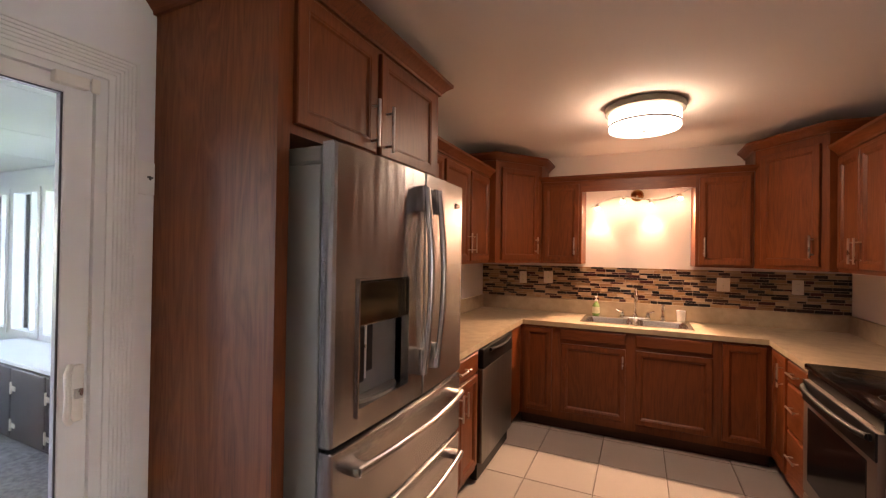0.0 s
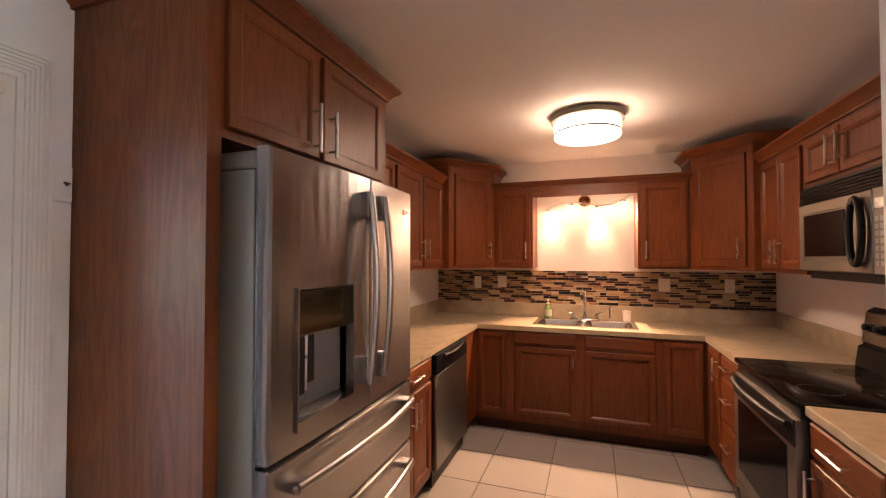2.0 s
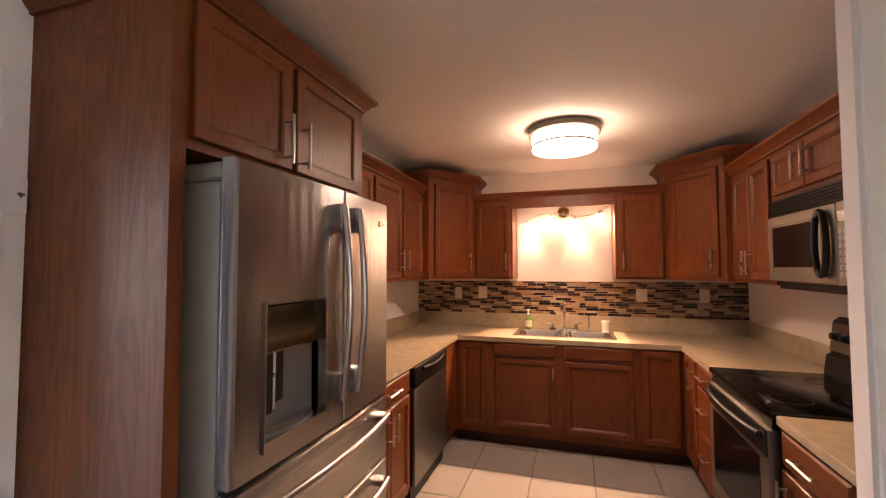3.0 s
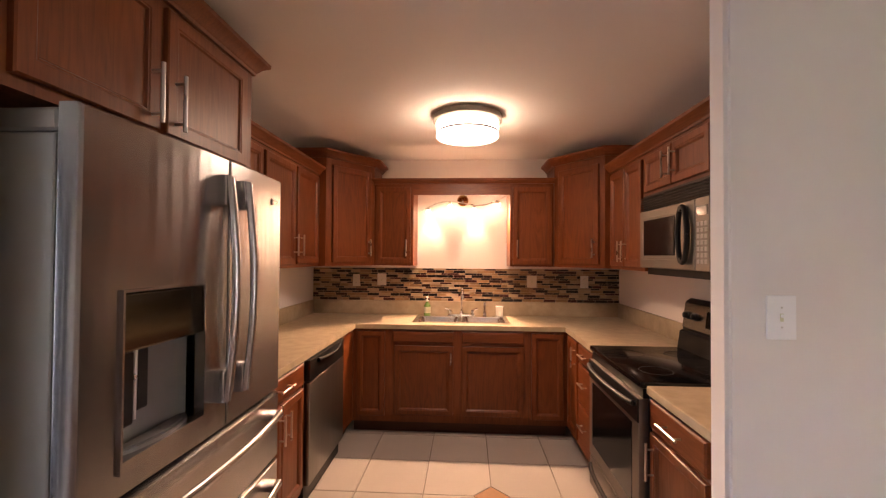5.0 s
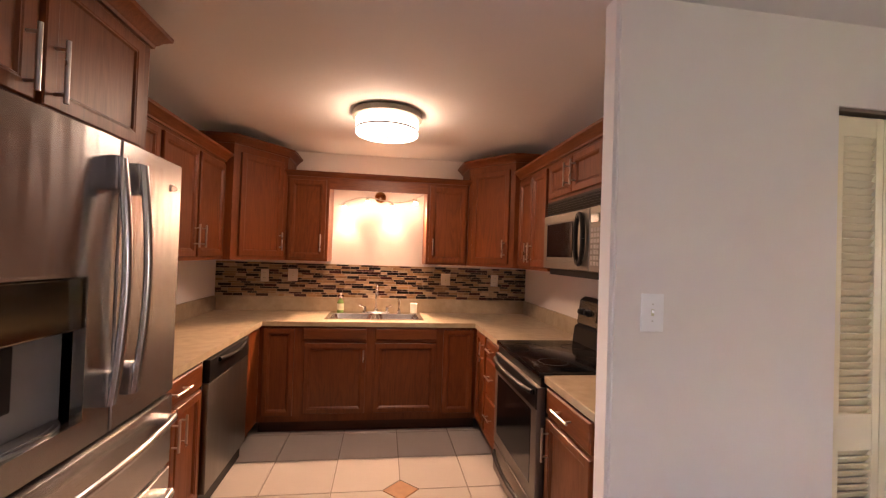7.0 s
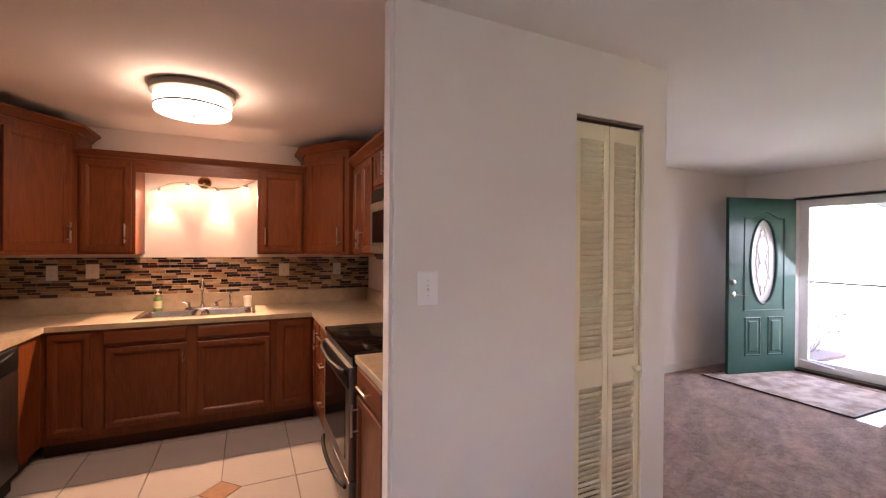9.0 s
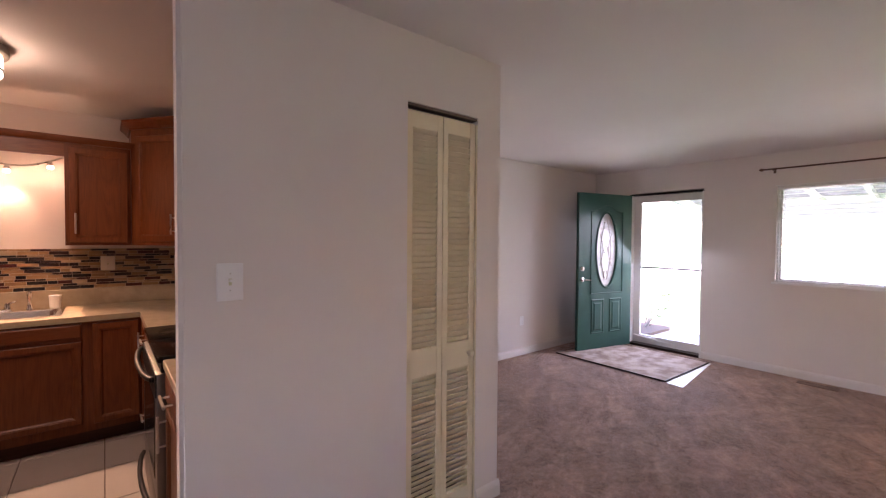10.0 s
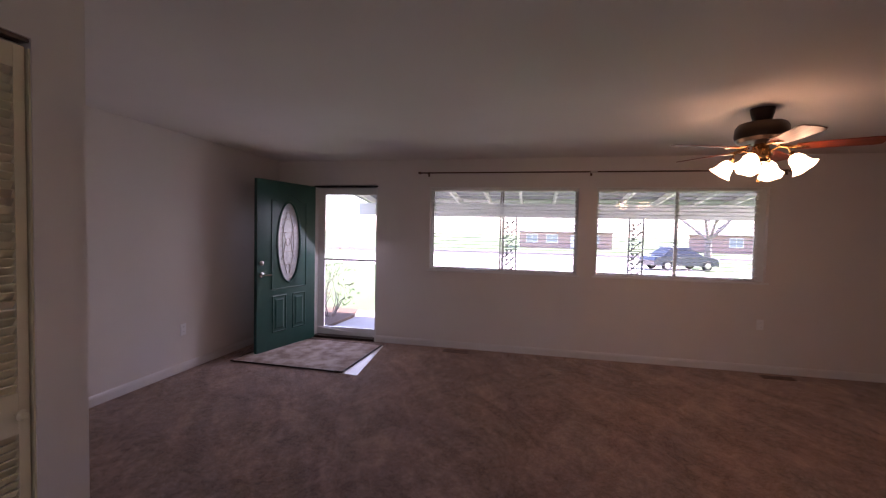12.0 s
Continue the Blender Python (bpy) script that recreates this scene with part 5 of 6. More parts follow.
def window(name, hole, stile=0.014):
    """A sliding window in its opening; stile: the width of the frame's upright at the far end."""
    y0, y1, z0, z1 = hole
    w = thing(name, pose(0, 0, 0), "white sliding window with open horizontal blinds", "window", kind="structure")
    bm = bmesh.new()
    xa, xb = XF + 0.054, XF + 0.128
    f = 0.014
    box(bm, xa, xb, y0, y0 + stile, z0, z1)
    box(bm, xa, xb, y1 - f, y1, z0, z1)
    box(bm, xa + 0.001, xb - 0.001, y0 + stile, y1 - f, z1 - f, z1)
    box(bm, xa + 0.001, xb - 0.001, y0 + stile, y1 - f, z0, z0 + f)
    part("window_frame", bm, VINYL, w)
    mid = (y0 + y1) / 2
    for a, b, x in ((y0 + stile, mid + 0.022, xa + 0.01), (mid - 0.022, y1 - f, xa + 0.042)):
        bm = bmesh.new()
        s = 0.018
        lo, hi = z0 + f, z1 - f
        box(bm, x, x + 0.028, a, a + s, lo, hi)
        box(bm, x, x + 0.028, b - s, b, lo, hi)
        box(bm, x + 0.001, x + 0.027, a + s, b - s, hi - s, hi)
        box(bm, x + 0.001, x + 0.027, a + s, b - s, lo, lo + s)
        sh = part("sash", bm, VINYL, w)
        p = part("pane", box(bmesh.new(), x + 0.012, x + 0.016, a + s, b - s, lo + s, hi - s), PANE, sh, "clear glass pane")
        p.visible_shadow = False
    bm = soft_box(bmesh.new(), XF - 0.022, XF + 0.054, y0 - 0.03, y1 + 0.03, z0 - 0.022, z0 - 0.001, 0.004)
    part("window_sill", bm, TRIM, w, "white sill")
    bm = bmesh.new()
    box(bm, XF - 0.006, XF - 0.0005, y0 - 0.012, y1 + 0.012, z1 + 0.002, z1 + 0.014)
    part("head_bead", bm, TRIM, w)
    low_end = y0 + stile - 0.010
    bl = part("blind_headrail", soft_box(bmesh.new(), XF + 0.004, XF + 0.048, low_end, y1 - 0.006, z1 - 0.032, z1 - 0.002, 0.003), VINYL, w, "white blind headrail")
    slat = bmesh.new()
    L = y1 - 0.004 - low_end
    n = 4
    prev = None
    for k in range(n + 1):
        u = k / n - 0.5
        z = 0.004 * (1 - 4 * u * u)
        row = [slat.verts.new((0.044 * u, -L / 2, z)), slat.verts.new((0.044 * u, L / 2, z))]
        low = [slat.verts.new((0.044 * u, -L / 2, z - 0.0006)), slat.verts.new((0.044 * u, L / 2, z - 0.0006))]
        if prev:
            slat.faces.new((prev[0][0], row[0], row[1], prev[0][1]))
            slat.faces.new((prev[1][0], prev[1][1], low[1], low[0]))
        prev = (row, low)
    slat.transform(Matrix.Rotation(radians(5), 4, "Y"))
    me = finish(slat, "slat", VINYL)
    count = 23
    for k in range(count):
        ob = new("slat", me)
        ob.parent = bl
        ob.location = (XF + 0.025, (y1 - 0.004 + low_end) / 2, z0 + 0.02 + (z1 - 0.045 - z0 - 0.02) * k / (count - 1))
    part("blind_bottom_rail", soft_box(bmesh.new(), XF + 0.006, XF + 0.046, low_end, y1 - 0.008, z0 + 0.001, z0 + 0.012, 0.002), VINYL, w)
    for y in (y0 + 0.18, mid, y1 - 0.18):
        part("ladder_cord", tube(bmesh.new(), [(XF + 0.0035, y, z0 + 0.006), (XF + 0.0035, y, z1 - 0.03)], 0.0009, 5), VINYL, bl)
    part("tilt_wand", tube(bmesh.new(), [(XF + 0.002, y1 - 0.07, z1 - 0.03), (XF + 0.001, y1 - 0.07, z1 - 0.70)], 0.004, 6), PANE, bl)
    return w


window("window_1", WINA)
window("window_2", WINB, 0.08)
RODB = mat("brown_rod", (0.13, 0.075, 0.055), 0.4, 0.5, vary=0.15, scale=15)
rod = thing("curtain_rod", pose(0, 0, 0), "long brown metal curtain rod over both windows", "curtain rod")
part("pole", tube(bmesh.new(), [(XF - 0.085, 1.46, 2.252), (XF - 0.085, -2.75, 2.252)], 0.009, 10), RODB, rod, "", True)
part("inner_pole", tube(bmesh.new(), [(XF - 0.085, -0.60, 2.252), (XF - 0.085, -0.68, 2.252)], 0.013, 12), NICKEL, rod, "bright joint", True)
for y in (1.475, -2.765):
    part("finial", tube(bmesh.new(), [(XF - 0.085, y + 0.03, 2.252), (XF - 0.085, y + 0.012, 2.252), (XF - 0.085, y, 2.252), (XF - 0.085, y - 0.015, 2.252)], 0.01, 12, [0.006, 0.015, 0.017, 0.008]), RODB, rod, "", True)
for y in (1.38, -0.62, -2.66):
    bm = bmesh.new()
    tube(bm, [(XF, y, 2.245), (XF - 0.085, y, 2.240)], 0.005, 8)
    box(bm, XF - 0.004, XF, y - 0.012, y + 0.012, 2.215, 2.275)
    part("bracket", bm, RODB, rod)

# ---- ceiling fan ----


def ceiling_fan():
    f = thing("ceiling_fan", pose(4.76, -1.545, 0, 0, 0, 0), "bronze ceiling fan with mahogany blades and four lit tulip lights", "ceiling fan")
    part("canopy", turned(bmesh.new(), [(0.05, 2.345), (0.060, 2.362), (0.070, 2.395), (0.078, 2.438)], seg=28), BRONZE, f, "", True)
    part("downrod", turned(bmesh.new(), [(0.030, 2.335), (0.030, 2.36)], seg=14), BRONZE, f, "", True)
    part("motor", turned(bmesh.new(), [(0.05, 2.185), (0.14, 2.198), (0.163, 2.22), (0.168, 2.25), (0.163, 2.30), (0.146, 2.328), (0.06, 2.343)], seg=40), BRONZE, f, "dark bronze motor housing", True)
    part("switch_housing", turned(bmesh.new(), [(0.035, 2.055), (0.06, 2.075), (0.065, 2.11), (0.055, 2.15), (0.04, 2.186)], seg=28), BRASS, f, "brass light kit", True)
    blade = bmesh.new()
    outline = [(0.20, -0.048), (0.30, -0.06), (0.60, -0.072), (0.640, -0.06), (0.652, 0.0), (0.640, 0.06), (0.60, 0.072), (0.30, 0.06), (0.20, 0.048)]
    prism(blade, outline, -0.003, 0.003)
    blade.transform(Matrix.Rotation(radians(-10), 4, "X"))
    bme = finish(blade, "blade", MAHOG)
    iron = bmesh.new()
    tube(iron, [(0.09, -0.012, 0.02), (0.15, -0.03, 0.0), (0.24, -0.02, -0.006)], 0.006, 8)
    tube(iron, [(0.09, 0.012, 0.02), (0.15, 0.03, 0.0), (0.24, 0.02, -0.006)], 0.006, 8)
    box(iron, 0.20, 0.27, -0.022, 0.022, -0.010, -0.005)
    ime = finish(iron, "blade_iron", BRASS, True)
    for k in range(5):
        a = radians(-110 + 72 * k)
        ob = new("blade", bme)
        ob.parent = f
        ob.matrix_local = Matrix.Translation((0, 0, 2.155)) @ Matrix.Rotation(a, 4, "Z")
        ib = new("blade_iron", ime)
        ib.parent = ob
    opal = mat("opal_shade_lit", (0.85, 0.80, 0.70), 0.35, vary=0.1, scale=12, emit=(1.0, 0.66, 0.34), strength=1.7)
    bulb = mat("fan_bulb_lit", (0.9, 0.9, 0.9), 0.4, emit=(1.0, 0.72, 0.42), strength=8.0)
    for k in range(4):
        a = radians(-40 + 90 * k)
        c, s = math.cos(a), math.sin(a)
        bm = bmesh.new()
        tube(bm, [(0.05 * c, 0.05 * s, 2.125), (0.11 * c, 0.11 * s, 2.155), (0.155 * c, 0.155 * s, 2.14), (0.175 * c, 0.175 * s, 2.10)], 0.007, 8)
        tube(bm, [(0.175 * c, 0.175 * s, 2.105), (0.186 * c, 0.186 * s, 2.075)], 0.018, 12)
        arm = part("light_arm", bm, BRASS, f, "curved brass arm", True)
        bm = bmesh.new()
        n = 24
        rings = []
        for r, h in ((0.024, 0.0), (0.042, -0.014), (0.057, -0.042), (0.064, -0.078), (0.074, -0.108), (0.094, -0.134)):
            wav = 0.007 if h < -0.12 else 0.0
            rings.append([bm.verts.new(((r + wav * math.cos(6 * 2 * math.pi * q / n)) * math.cos(2 * math.pi * q / n), (r + wav * math.cos(6 * 2 * math.pi * q / n)) * math.sin(2 * math.pi * q / n), h)) for q in range(n)])
        for p, q in zip(rings, rings[1:]):
            for j in range(n):
                bm.faces.new((p[j], p[(j + 1) % n], q[(j + 1) % n], q[j]))
        bm.transform(Matrix.Translation((0.184 * c, 0.184 * s, 2.08)) @ Matrix.Rotation(a, 4, "Z") @ Matrix.Rotation(radians(-38), 4, "Y") @ Matrix.Diagonal((0.86, 0.86, 0.88, 1)))
        part("tulip_shade", bm, opal, arm, "frosted tulip shade, lit", True)
        bm = turned(bmesh.new(), [(0.012, -0.01), (0.024, -0.035), (0.026, -0.055), (0.012, -0.078)], seg=16)
        bm.transform(Matrix.Translation((0.184 * c, 0.184 * s, 2.08)) @ Matrix.Rotation(a, 4, "Z") @ Matrix.Rotation(radians(-38), 4, "Y"))
        part("bulb", bm, bulb, arm, "glowing bulb", True)
    bm = bmesh.new()
    tube(bm, [(0.02, 0, 2.06), (0.02, 0, 1.94)], 0.0015, 5)
    turned(bm, [(0.004, 1.908), (0.010, 1.916), (0.009, 1.93), (0.003, 1.94)], (0.02, 0, 0), 12)
    part("pull_chain", bm, BRASS, f, "brass pull chain", True)


ceiling_fan()
VENT = mat("brown_register", (0.20, 0.125, 0.095), 0.5, 0.4, vary=0.2, scale=20)
for y in (0.95, -2.60):
    v = thing("floor_register", pose(XF - 0.16, y, 0.0), "brown metal floor register in the carpet", "floor vent", "floor registers")
    bm = bmesh.new()
    for q in ((-0.055, 0.055, -0.16, -0.148), (-0.055, 0.055, 0.148, 0.16), (-0.055, -0.045, -0.148, 0.148), (0.045, 0.055, -0.148, 0.148)):
        box(bm, *q, 0.0, 0.006)
    part("frame", bm, VENT, v)
    for k in range(22):
        yy = -0.14 + 0.28 * k / 21
        part("slat", box(bmesh.new(), -0.045, 0.045, yy - 0.003, yy + 0.003, 0.0, 0.005), VENT, v)

# ---- sunroom beyond the patio door ----
SX, SYN, SYS = -6.6, 2.24, -3.2
SCARPET = mat("speckled_grey_carpet", (0.30, 0.28, 0.26), 0.95, vary=0.4, scale=30, bump=0.7, bump_scale=150, second=(0.16, 0.15, 0.14))
SWHITE = mat("sunroom_white_panel", (0.74, 0.75, 0.74), 0.55, vary=0.06, scale=2)
single("sunroom_floor", box(bmesh.new(), SX, XL - 0.15, SYS, SYN, -0.15, 0.0), SCARPET, "speckled grey sunroom carpet", "floor", kind="structure")
bm = bmesh.new()
for k in range(5):
    x = SX + 1.03 * k
    box(bm, x + 0.004, min(x + 1.026, XL - 0.15), SYS, SYN, 2.24, 2.28)
single("sunroom_ceiling", bm, SWHITE, "white sunroom ceiling of wide panels with thin joints", "ceiling", kind="structure")
single("sunroom_roof", box(bmesh.new(), SX - 0.15, XL - 0.15, SYS - 0.15, SYN + 0.15, 2.462, 2.55), GROUT, "dark roof deck over the sunroom", "roof", kind="structure")
SW = [(-4.26 + 0.64 * k, -3.68 + 0.64 * k, 0.60, 2.06) for k in (-3, -2, -1, 0, 1)]
wall("wall_sunroom_north", "x", SYN, SYN + 0.12, SX - 0.12, XL - 0.15, SWHITE, "white sunroom wall with a row of windows", SW, 2.46)
SWW = [(-2.9, -1.5, 0.50, 2.06), (-1.4, 0.0, 0.50, 2.06), (0.1, 1.5, 0.50, 2.06)]
wall("wall_sunroom_west", "y", SX, SX - 0.12, SYS - 0.12, SYN + 0.12, SWHITE, "white sunroom wall with wide windows", SWW, 2.46)
wall("wall_sunroom_south", "x", SYS, SYS - 0.12, SX - 0.12, XL - 0.15, SWHITE, "white sunroom end wall", [], 2.46)
for a, b, z0, z1 in SW:
    w = thing("sunroom_window", pose(0, 0, 0), "white framed tall sunroom window", "window", "sunroom windows", "structure")
    bm = bmesh.new()
    ya, yb = SYN - 0.012, SYN + 0.08
    f = 0.05
    box(bm, a, a + f, ya, yb, z0, z1)
    box(bm, b - f, b, ya, yb, z0, z1)
    box(bm, a + f, b - f, ya + 0.001, yb - 0.001, z1 - f, z1)
    box(bm, a + f, b - f, ya + 0.001, yb - 0.001, z0, z0 + f)
    box(bm, (a + b) / 2 + 0.02, (a + b) / 2 + 0.05, SYN + 0.02, SYN + 0.06, z0 + f, z1 - f)
    part("window_frame", bm, VINYL, w)
    p = part("pane", box(bmesh.new(), a + f, b - f, SYN + 0.066, SYN + 0.07, z0 + f, z1 - f), PANE, w)
    p.visible_shadow = False
for a, b, z0, z1 in SWW:
    w = thing("sunroom_window", pose(0, 0, 0), "white framed wide sunroom window", "window", "sunroom windows", "structure")
    bm = bmesh.new()
    f = 0.05
    xa, xb = SX - 0.08, SX + 0.012
    box(bm, xa, xb, a, a + f, z0, z1)
    box(bm, xa, xb, b - f, b, z0, z1)
    box(bm, xa + 0.001, xb - 0.001, a + f, b - f, z1 - f, z1)
    box(bm, xa + 0.001, xb - 0.001, a + f, b - f, z0, z0 + f)
    box(bm, xa + 0.02, xb - 0.02, (a + b) / 2 - 0.02, (a + b) / 2 + 0.02, z0 + f, z1 - f)
    part("window_frame", bm, VINYL, w)
    p = part("pane", box(bmesh.new(), SX - 0.06, SX - 0.056, a + f, b - f, z0 + f, z1 - f), PANE, w)
    p.visible_shadow = False
PALEBRASS = mat("pale_brass", (0.72, 0.66, 0.52), 0.35, 0.8, vary=0.1, scale=15)
DARKW = wood("dark_cabinet_stain", (0.030, 0.020, 0.015), (0.014, 0.009, 0.007), 2, 0.6)
sc = thing("low_cabinet", pose(-5.2, 1.78, 0), "low dark brown cabinet with pale brass hinges and a white top", "cabinet")
part("body", box(bmesh.new(), 0, 2.65, 0.0, 0.44, 0.0, 0.565), DARKW, sc)
part("top", soft_box(bmesh.new(), -0.01, 2.66, -0.012, 0.44, 0.566, 0.595, 0.004), TRIM, sc, "white top board")
for k in range(5):
    a = 0.02 + 0.525 * k
    d = part("door", rings_panel(bmesh.new(), a, a + 0.51, 0.03, 0.55, [(0, -0.001), (0, -0.014), (0.006, -0.018), (0.02, -0.018)]), DARKW, sc)
    for z in (0.12, 0.40):
        bm = bmesh.new()
        soft_box(bm, a + 0.004, a + 0.026, -0.026, -0.018, z - 0.045, z + 0.045, 0.002)
        soft_box(bm, a + 0.026, a + 0.085, -0.023, -0.018, z - 0.018, z + 0.018, 0.002)
        part("hinge", bm, PALEBRASS, d, "pale brass strap hinge")
cb = bmesh.new()
rnd = random.Random(5)
tube(cb, [(-3.95 + 0.20 * math.sin(k * 0.5) + 0.012 * k, 2.00 + 0.09 * math.cos(k * 0.62), 0.60 + (0.10 * math.sin(math.pi * k / 6) if k < 6 else 0.0)) for k in range(24)], 0.004, 6)
single("power_cable", cb, BLACKP, "black cable lying loose on the low cabinet", "cable", smooth=True)

# ---- outdoors ----
GRASS = mat("lawn", (0.045, 0.115, 0.030), 0.9, vary=0.4, scale=0.6, bump=0.8, bump_scale=40, second=(0.075, 0.115, 0.048))
CONC = mat("pale_concrete", (0.40, 0.385, 0.36), 0.85, vary=0.15, scale=2.5, bump=0.3, bump_scale=50)
MULCH = mat("bark_mulch", (0.12, 0.075, 0.05), 0.95, vary=0.5, scale=25, bump=1.0, bump_scale=60)
ASPH = mat("asphalt", (0.055, 0.055, 0.058), 0.9, vary=0.2, scale=3, bump=0.4, bump_scale=80)
PWHITE = mat("porch_white_paint", (0.76, 0.75, 0.72), 0.55, vary=0.08, scale=3)
PGREY = mat("porch_grey_paint", (0.21, 0.22, 0.24), 0.6, vary=0.08, scale=3)
IRON = mat("painted_iron", (0.16, 0.165, 0.17), 0.5, vary=0.15, scale=10)
# Red brick paled in its colour for the glare over the far houses.
BRICK = mat("hazed_red_brick", (0.45, 0.29, 0.25), 0.9, vary=0.25, scale=6, bump=0.3)
ROOF = mat("grey_shingle", (0.32, 0.31, 0.31), 0.9, vary=0.25, scale=8, bump=0.4)
BARK = mat("grey_bark", (0.30, 0.26, 0.23), 0.95, vary=0.35, scale=9, stretch=(1, 1, 0.25), bump=0.8, bump_scale=30)
LEAF = mat("dry_leaves", (0.13, 0.085, 0.05), 0.8, vary=0.4, scale=20)
# Window glass greyed to match the washed-out distance.
FARGLASS = mat("hazed_window_glass", (0.34, 0.36, 0.38), 0.1, vary=0.1, scale=1)
DGLASS = mat("dark_window_glass", (0.02, 0.025, 0.03), 0.08, vary=0.1, scale=1)
GZ = -0.60
bm = bmesh.new()
bmesh.ops.create_grid(bm, x_segments=60, y_segments=60, size=900)
for v in bm.verts:
    v.co.z = GZ + (0.0 if abs(v.co.x) < 120 and abs(v.co.y) < 120 else 1.5 * noise.noise(v.co * 0.01))
single("ground", bm, GRASS, "green lawn reaching to the horizon", "ground", kind="structure")
single("porch_slab", box(bmesh.new(), XF + 0.151, 9.2, -5.2, 4.4, GZ - 0.05, -0.12), CONC, "pale concrete porch slab", "porch", kind="structure")
single("front_walk", prism(bmesh.new(), [(9.2, 2.75), (9.2, 1.60), (22.0, 1.60), (22.0, 2.75)], GZ - 0.02, GZ + 0.05), CONC, "pale concrete front walk", "path", kind="structure")
single("flower_bed", prism(bmesh.new(), [(XF + 0.155, 3.55), (7.55, 3.30), (8.55, 3.25), (9.19, 3.45), (9.19, 4.39), (XF + 0.155, 4.39)], -0.12, -0.075), MULCH, "bare mulch bed beside the porch", "flower bed", kind="structure")
single("road", box(bmesh.new(), 44, 52, -300, 300, GZ - 0.05, GZ + 0.02), ASPH, "asphalt street across the lawn", "road", kind="structure")
single("driveway", box(bmesh.new(), 26.0, 44, -10.4, 14.0, GZ - 0.04, GZ + 0.025), CONC, "pale concrete driveway", "driveway", kind="structure")

pr = thing("porch_roof", pose(0, 0, 0), "white painted porch roof with exposed rafters", "porch roof")
bm = bmesh.new()
x0, x1 = XF + 0.151, 9.25
za, zb = 2.36, 2.06
v = [bm.verts.new(c) for c in ((x0, -5.4, za), (x1, -5.4, zb), (x1, 3.30, zb), (x0, 3.30, za), (x0, -5.4, za + 0.1), (x1, -5.4, zb + 0.1), (x1, 3.30, zb + 0.1), (x0, 3.30, za + 0.1))]
for q in ((0, 3, 2, 1), (4, 5, 6, 7), (0, 1, 5, 4), (1, 2, 6, 5), (2, 3, 7, 6), (3, 0, 4, 7)):
    bm.faces.new([v[i] for i in q])
part("deck", bm, PGREY, pr, "pale grey roof boards")
for k in range(15):
    y = 3.00 - 0.55 * k
    bm = bmesh.new()
    box(bm, 0, math.hypot(x1 - x0, za - zb), -0.02, 0.02, -0.09, 0.0)
    bm.transform(Matrix.Translation((x0, y, za)) @ Matrix.Rotation(math.atan2(za - zb, x1 - x0), 4, "Y"))
    part("rafter", bm, PWHITE, pr)
part("beam", box(bmesh.new(), 8.82, 8.93, -5.4, 3.30, 1.80, 2.03), PWHITE, pr, "white front beam")


def porch_post(y):
    p = thing("porch_post", pose(8.875, y, -0.12), "ornamental scrolled iron porch post", "porch post", "porch posts")
    H, w = 1.915, 0.22
    for s in (-1, 1):
        part("upright", box(bmesh.new(), -0.012, 0.012, s * w / 2 - 0.012, s * w / 2 + 0.012, 0.0, H), IRON, p)
    for k in range(11):
        bm = bmesh.new()
        z = 0.05 + (H - 0.1) * k / 11
        h = (H - 0.1) / 11
        for s in (-1, 1):
            tube(bm, [(0, s * (0.095 * math.cos(q * math.pi / 8) * (1 - q / 30)), z + h * (0.5 + 0.45 * s * math.sin(q * math.pi / 8 - math.pi / 2))) for q in range(15)], 0.007, 6)
        tube(bm, [(0, -w / 2, z), (0, w / 2, z)], 0.006, 6)
        tube(bm, [(0, 0.05 * math.cos(2 * math.pi * q / 10), z + h / 2 + 0.05 * math.sin(2 * math.pi * q / 10)) for q in range(11)], 0.006, 6)
        for s in (-1, 1):
            for q in (0.25, 0.7):
                c = Vector((0, s * 0.05, z + h * q))
                u, w2 = Vector((0.004, s * 0.034, 0.030)), Vector((0.0, -0.014, 0.014))
                lo = [bm.verts.new(c + d - Vector((0.004, 0, 0))) for d in (-u, w2, u, -w2)]
                hi = [bm.verts.new(c + d + Vector((0.004, 0, 0))) for d in (-u, w2, u, -w2)]
                bm.faces.new(lo)
                bm.faces.new(hi[::-1])
                for e in range(4):
                    bm.faces.new((lo[e], lo[(e + 1) % 4], hi[(e + 1) % 4], hi[e]))
        part("scroll", bm, IRON, p)
    return p


porch_post(0.44)
porch_post(-1.66)
porch_post(-3.76)


def branches(bm, base, way, length, r, depth, rnd, split=3):
    """A limb that tapers and forks."""
    pts, radii = [Vector(base)], [r]
    d = Vector(way).normalized()
    n = 4
    for k in range(n):
        d = (d + Vector((rnd.uniform(-1, 1), rnd.uniform(-1, 1), rnd.uniform(-0.3, 0.7))) * 0.16).normalized()
        pts.append(pts[-1] + d * (length / n))
        radii.append(r * (1 - 0.42 * (k + 1) / n))
    tube(bm, pts, r, 7 if depth > 1 else 5, radii)
    if depth:
        for k in range(split):
            at = pts[rnd.choice((2, 3, 4))]
            turn = Vector((rnd.uniform(-1, 1), rnd.uniform(-1, 1), rnd.uniform(0.1, 0.9)))
            branches(bm, at, d * 0.6 + turn * 0.8, length * rnd.uniform(0.6, 0.8), radii[-1] * 0.72, depth - 1, rnd, split)


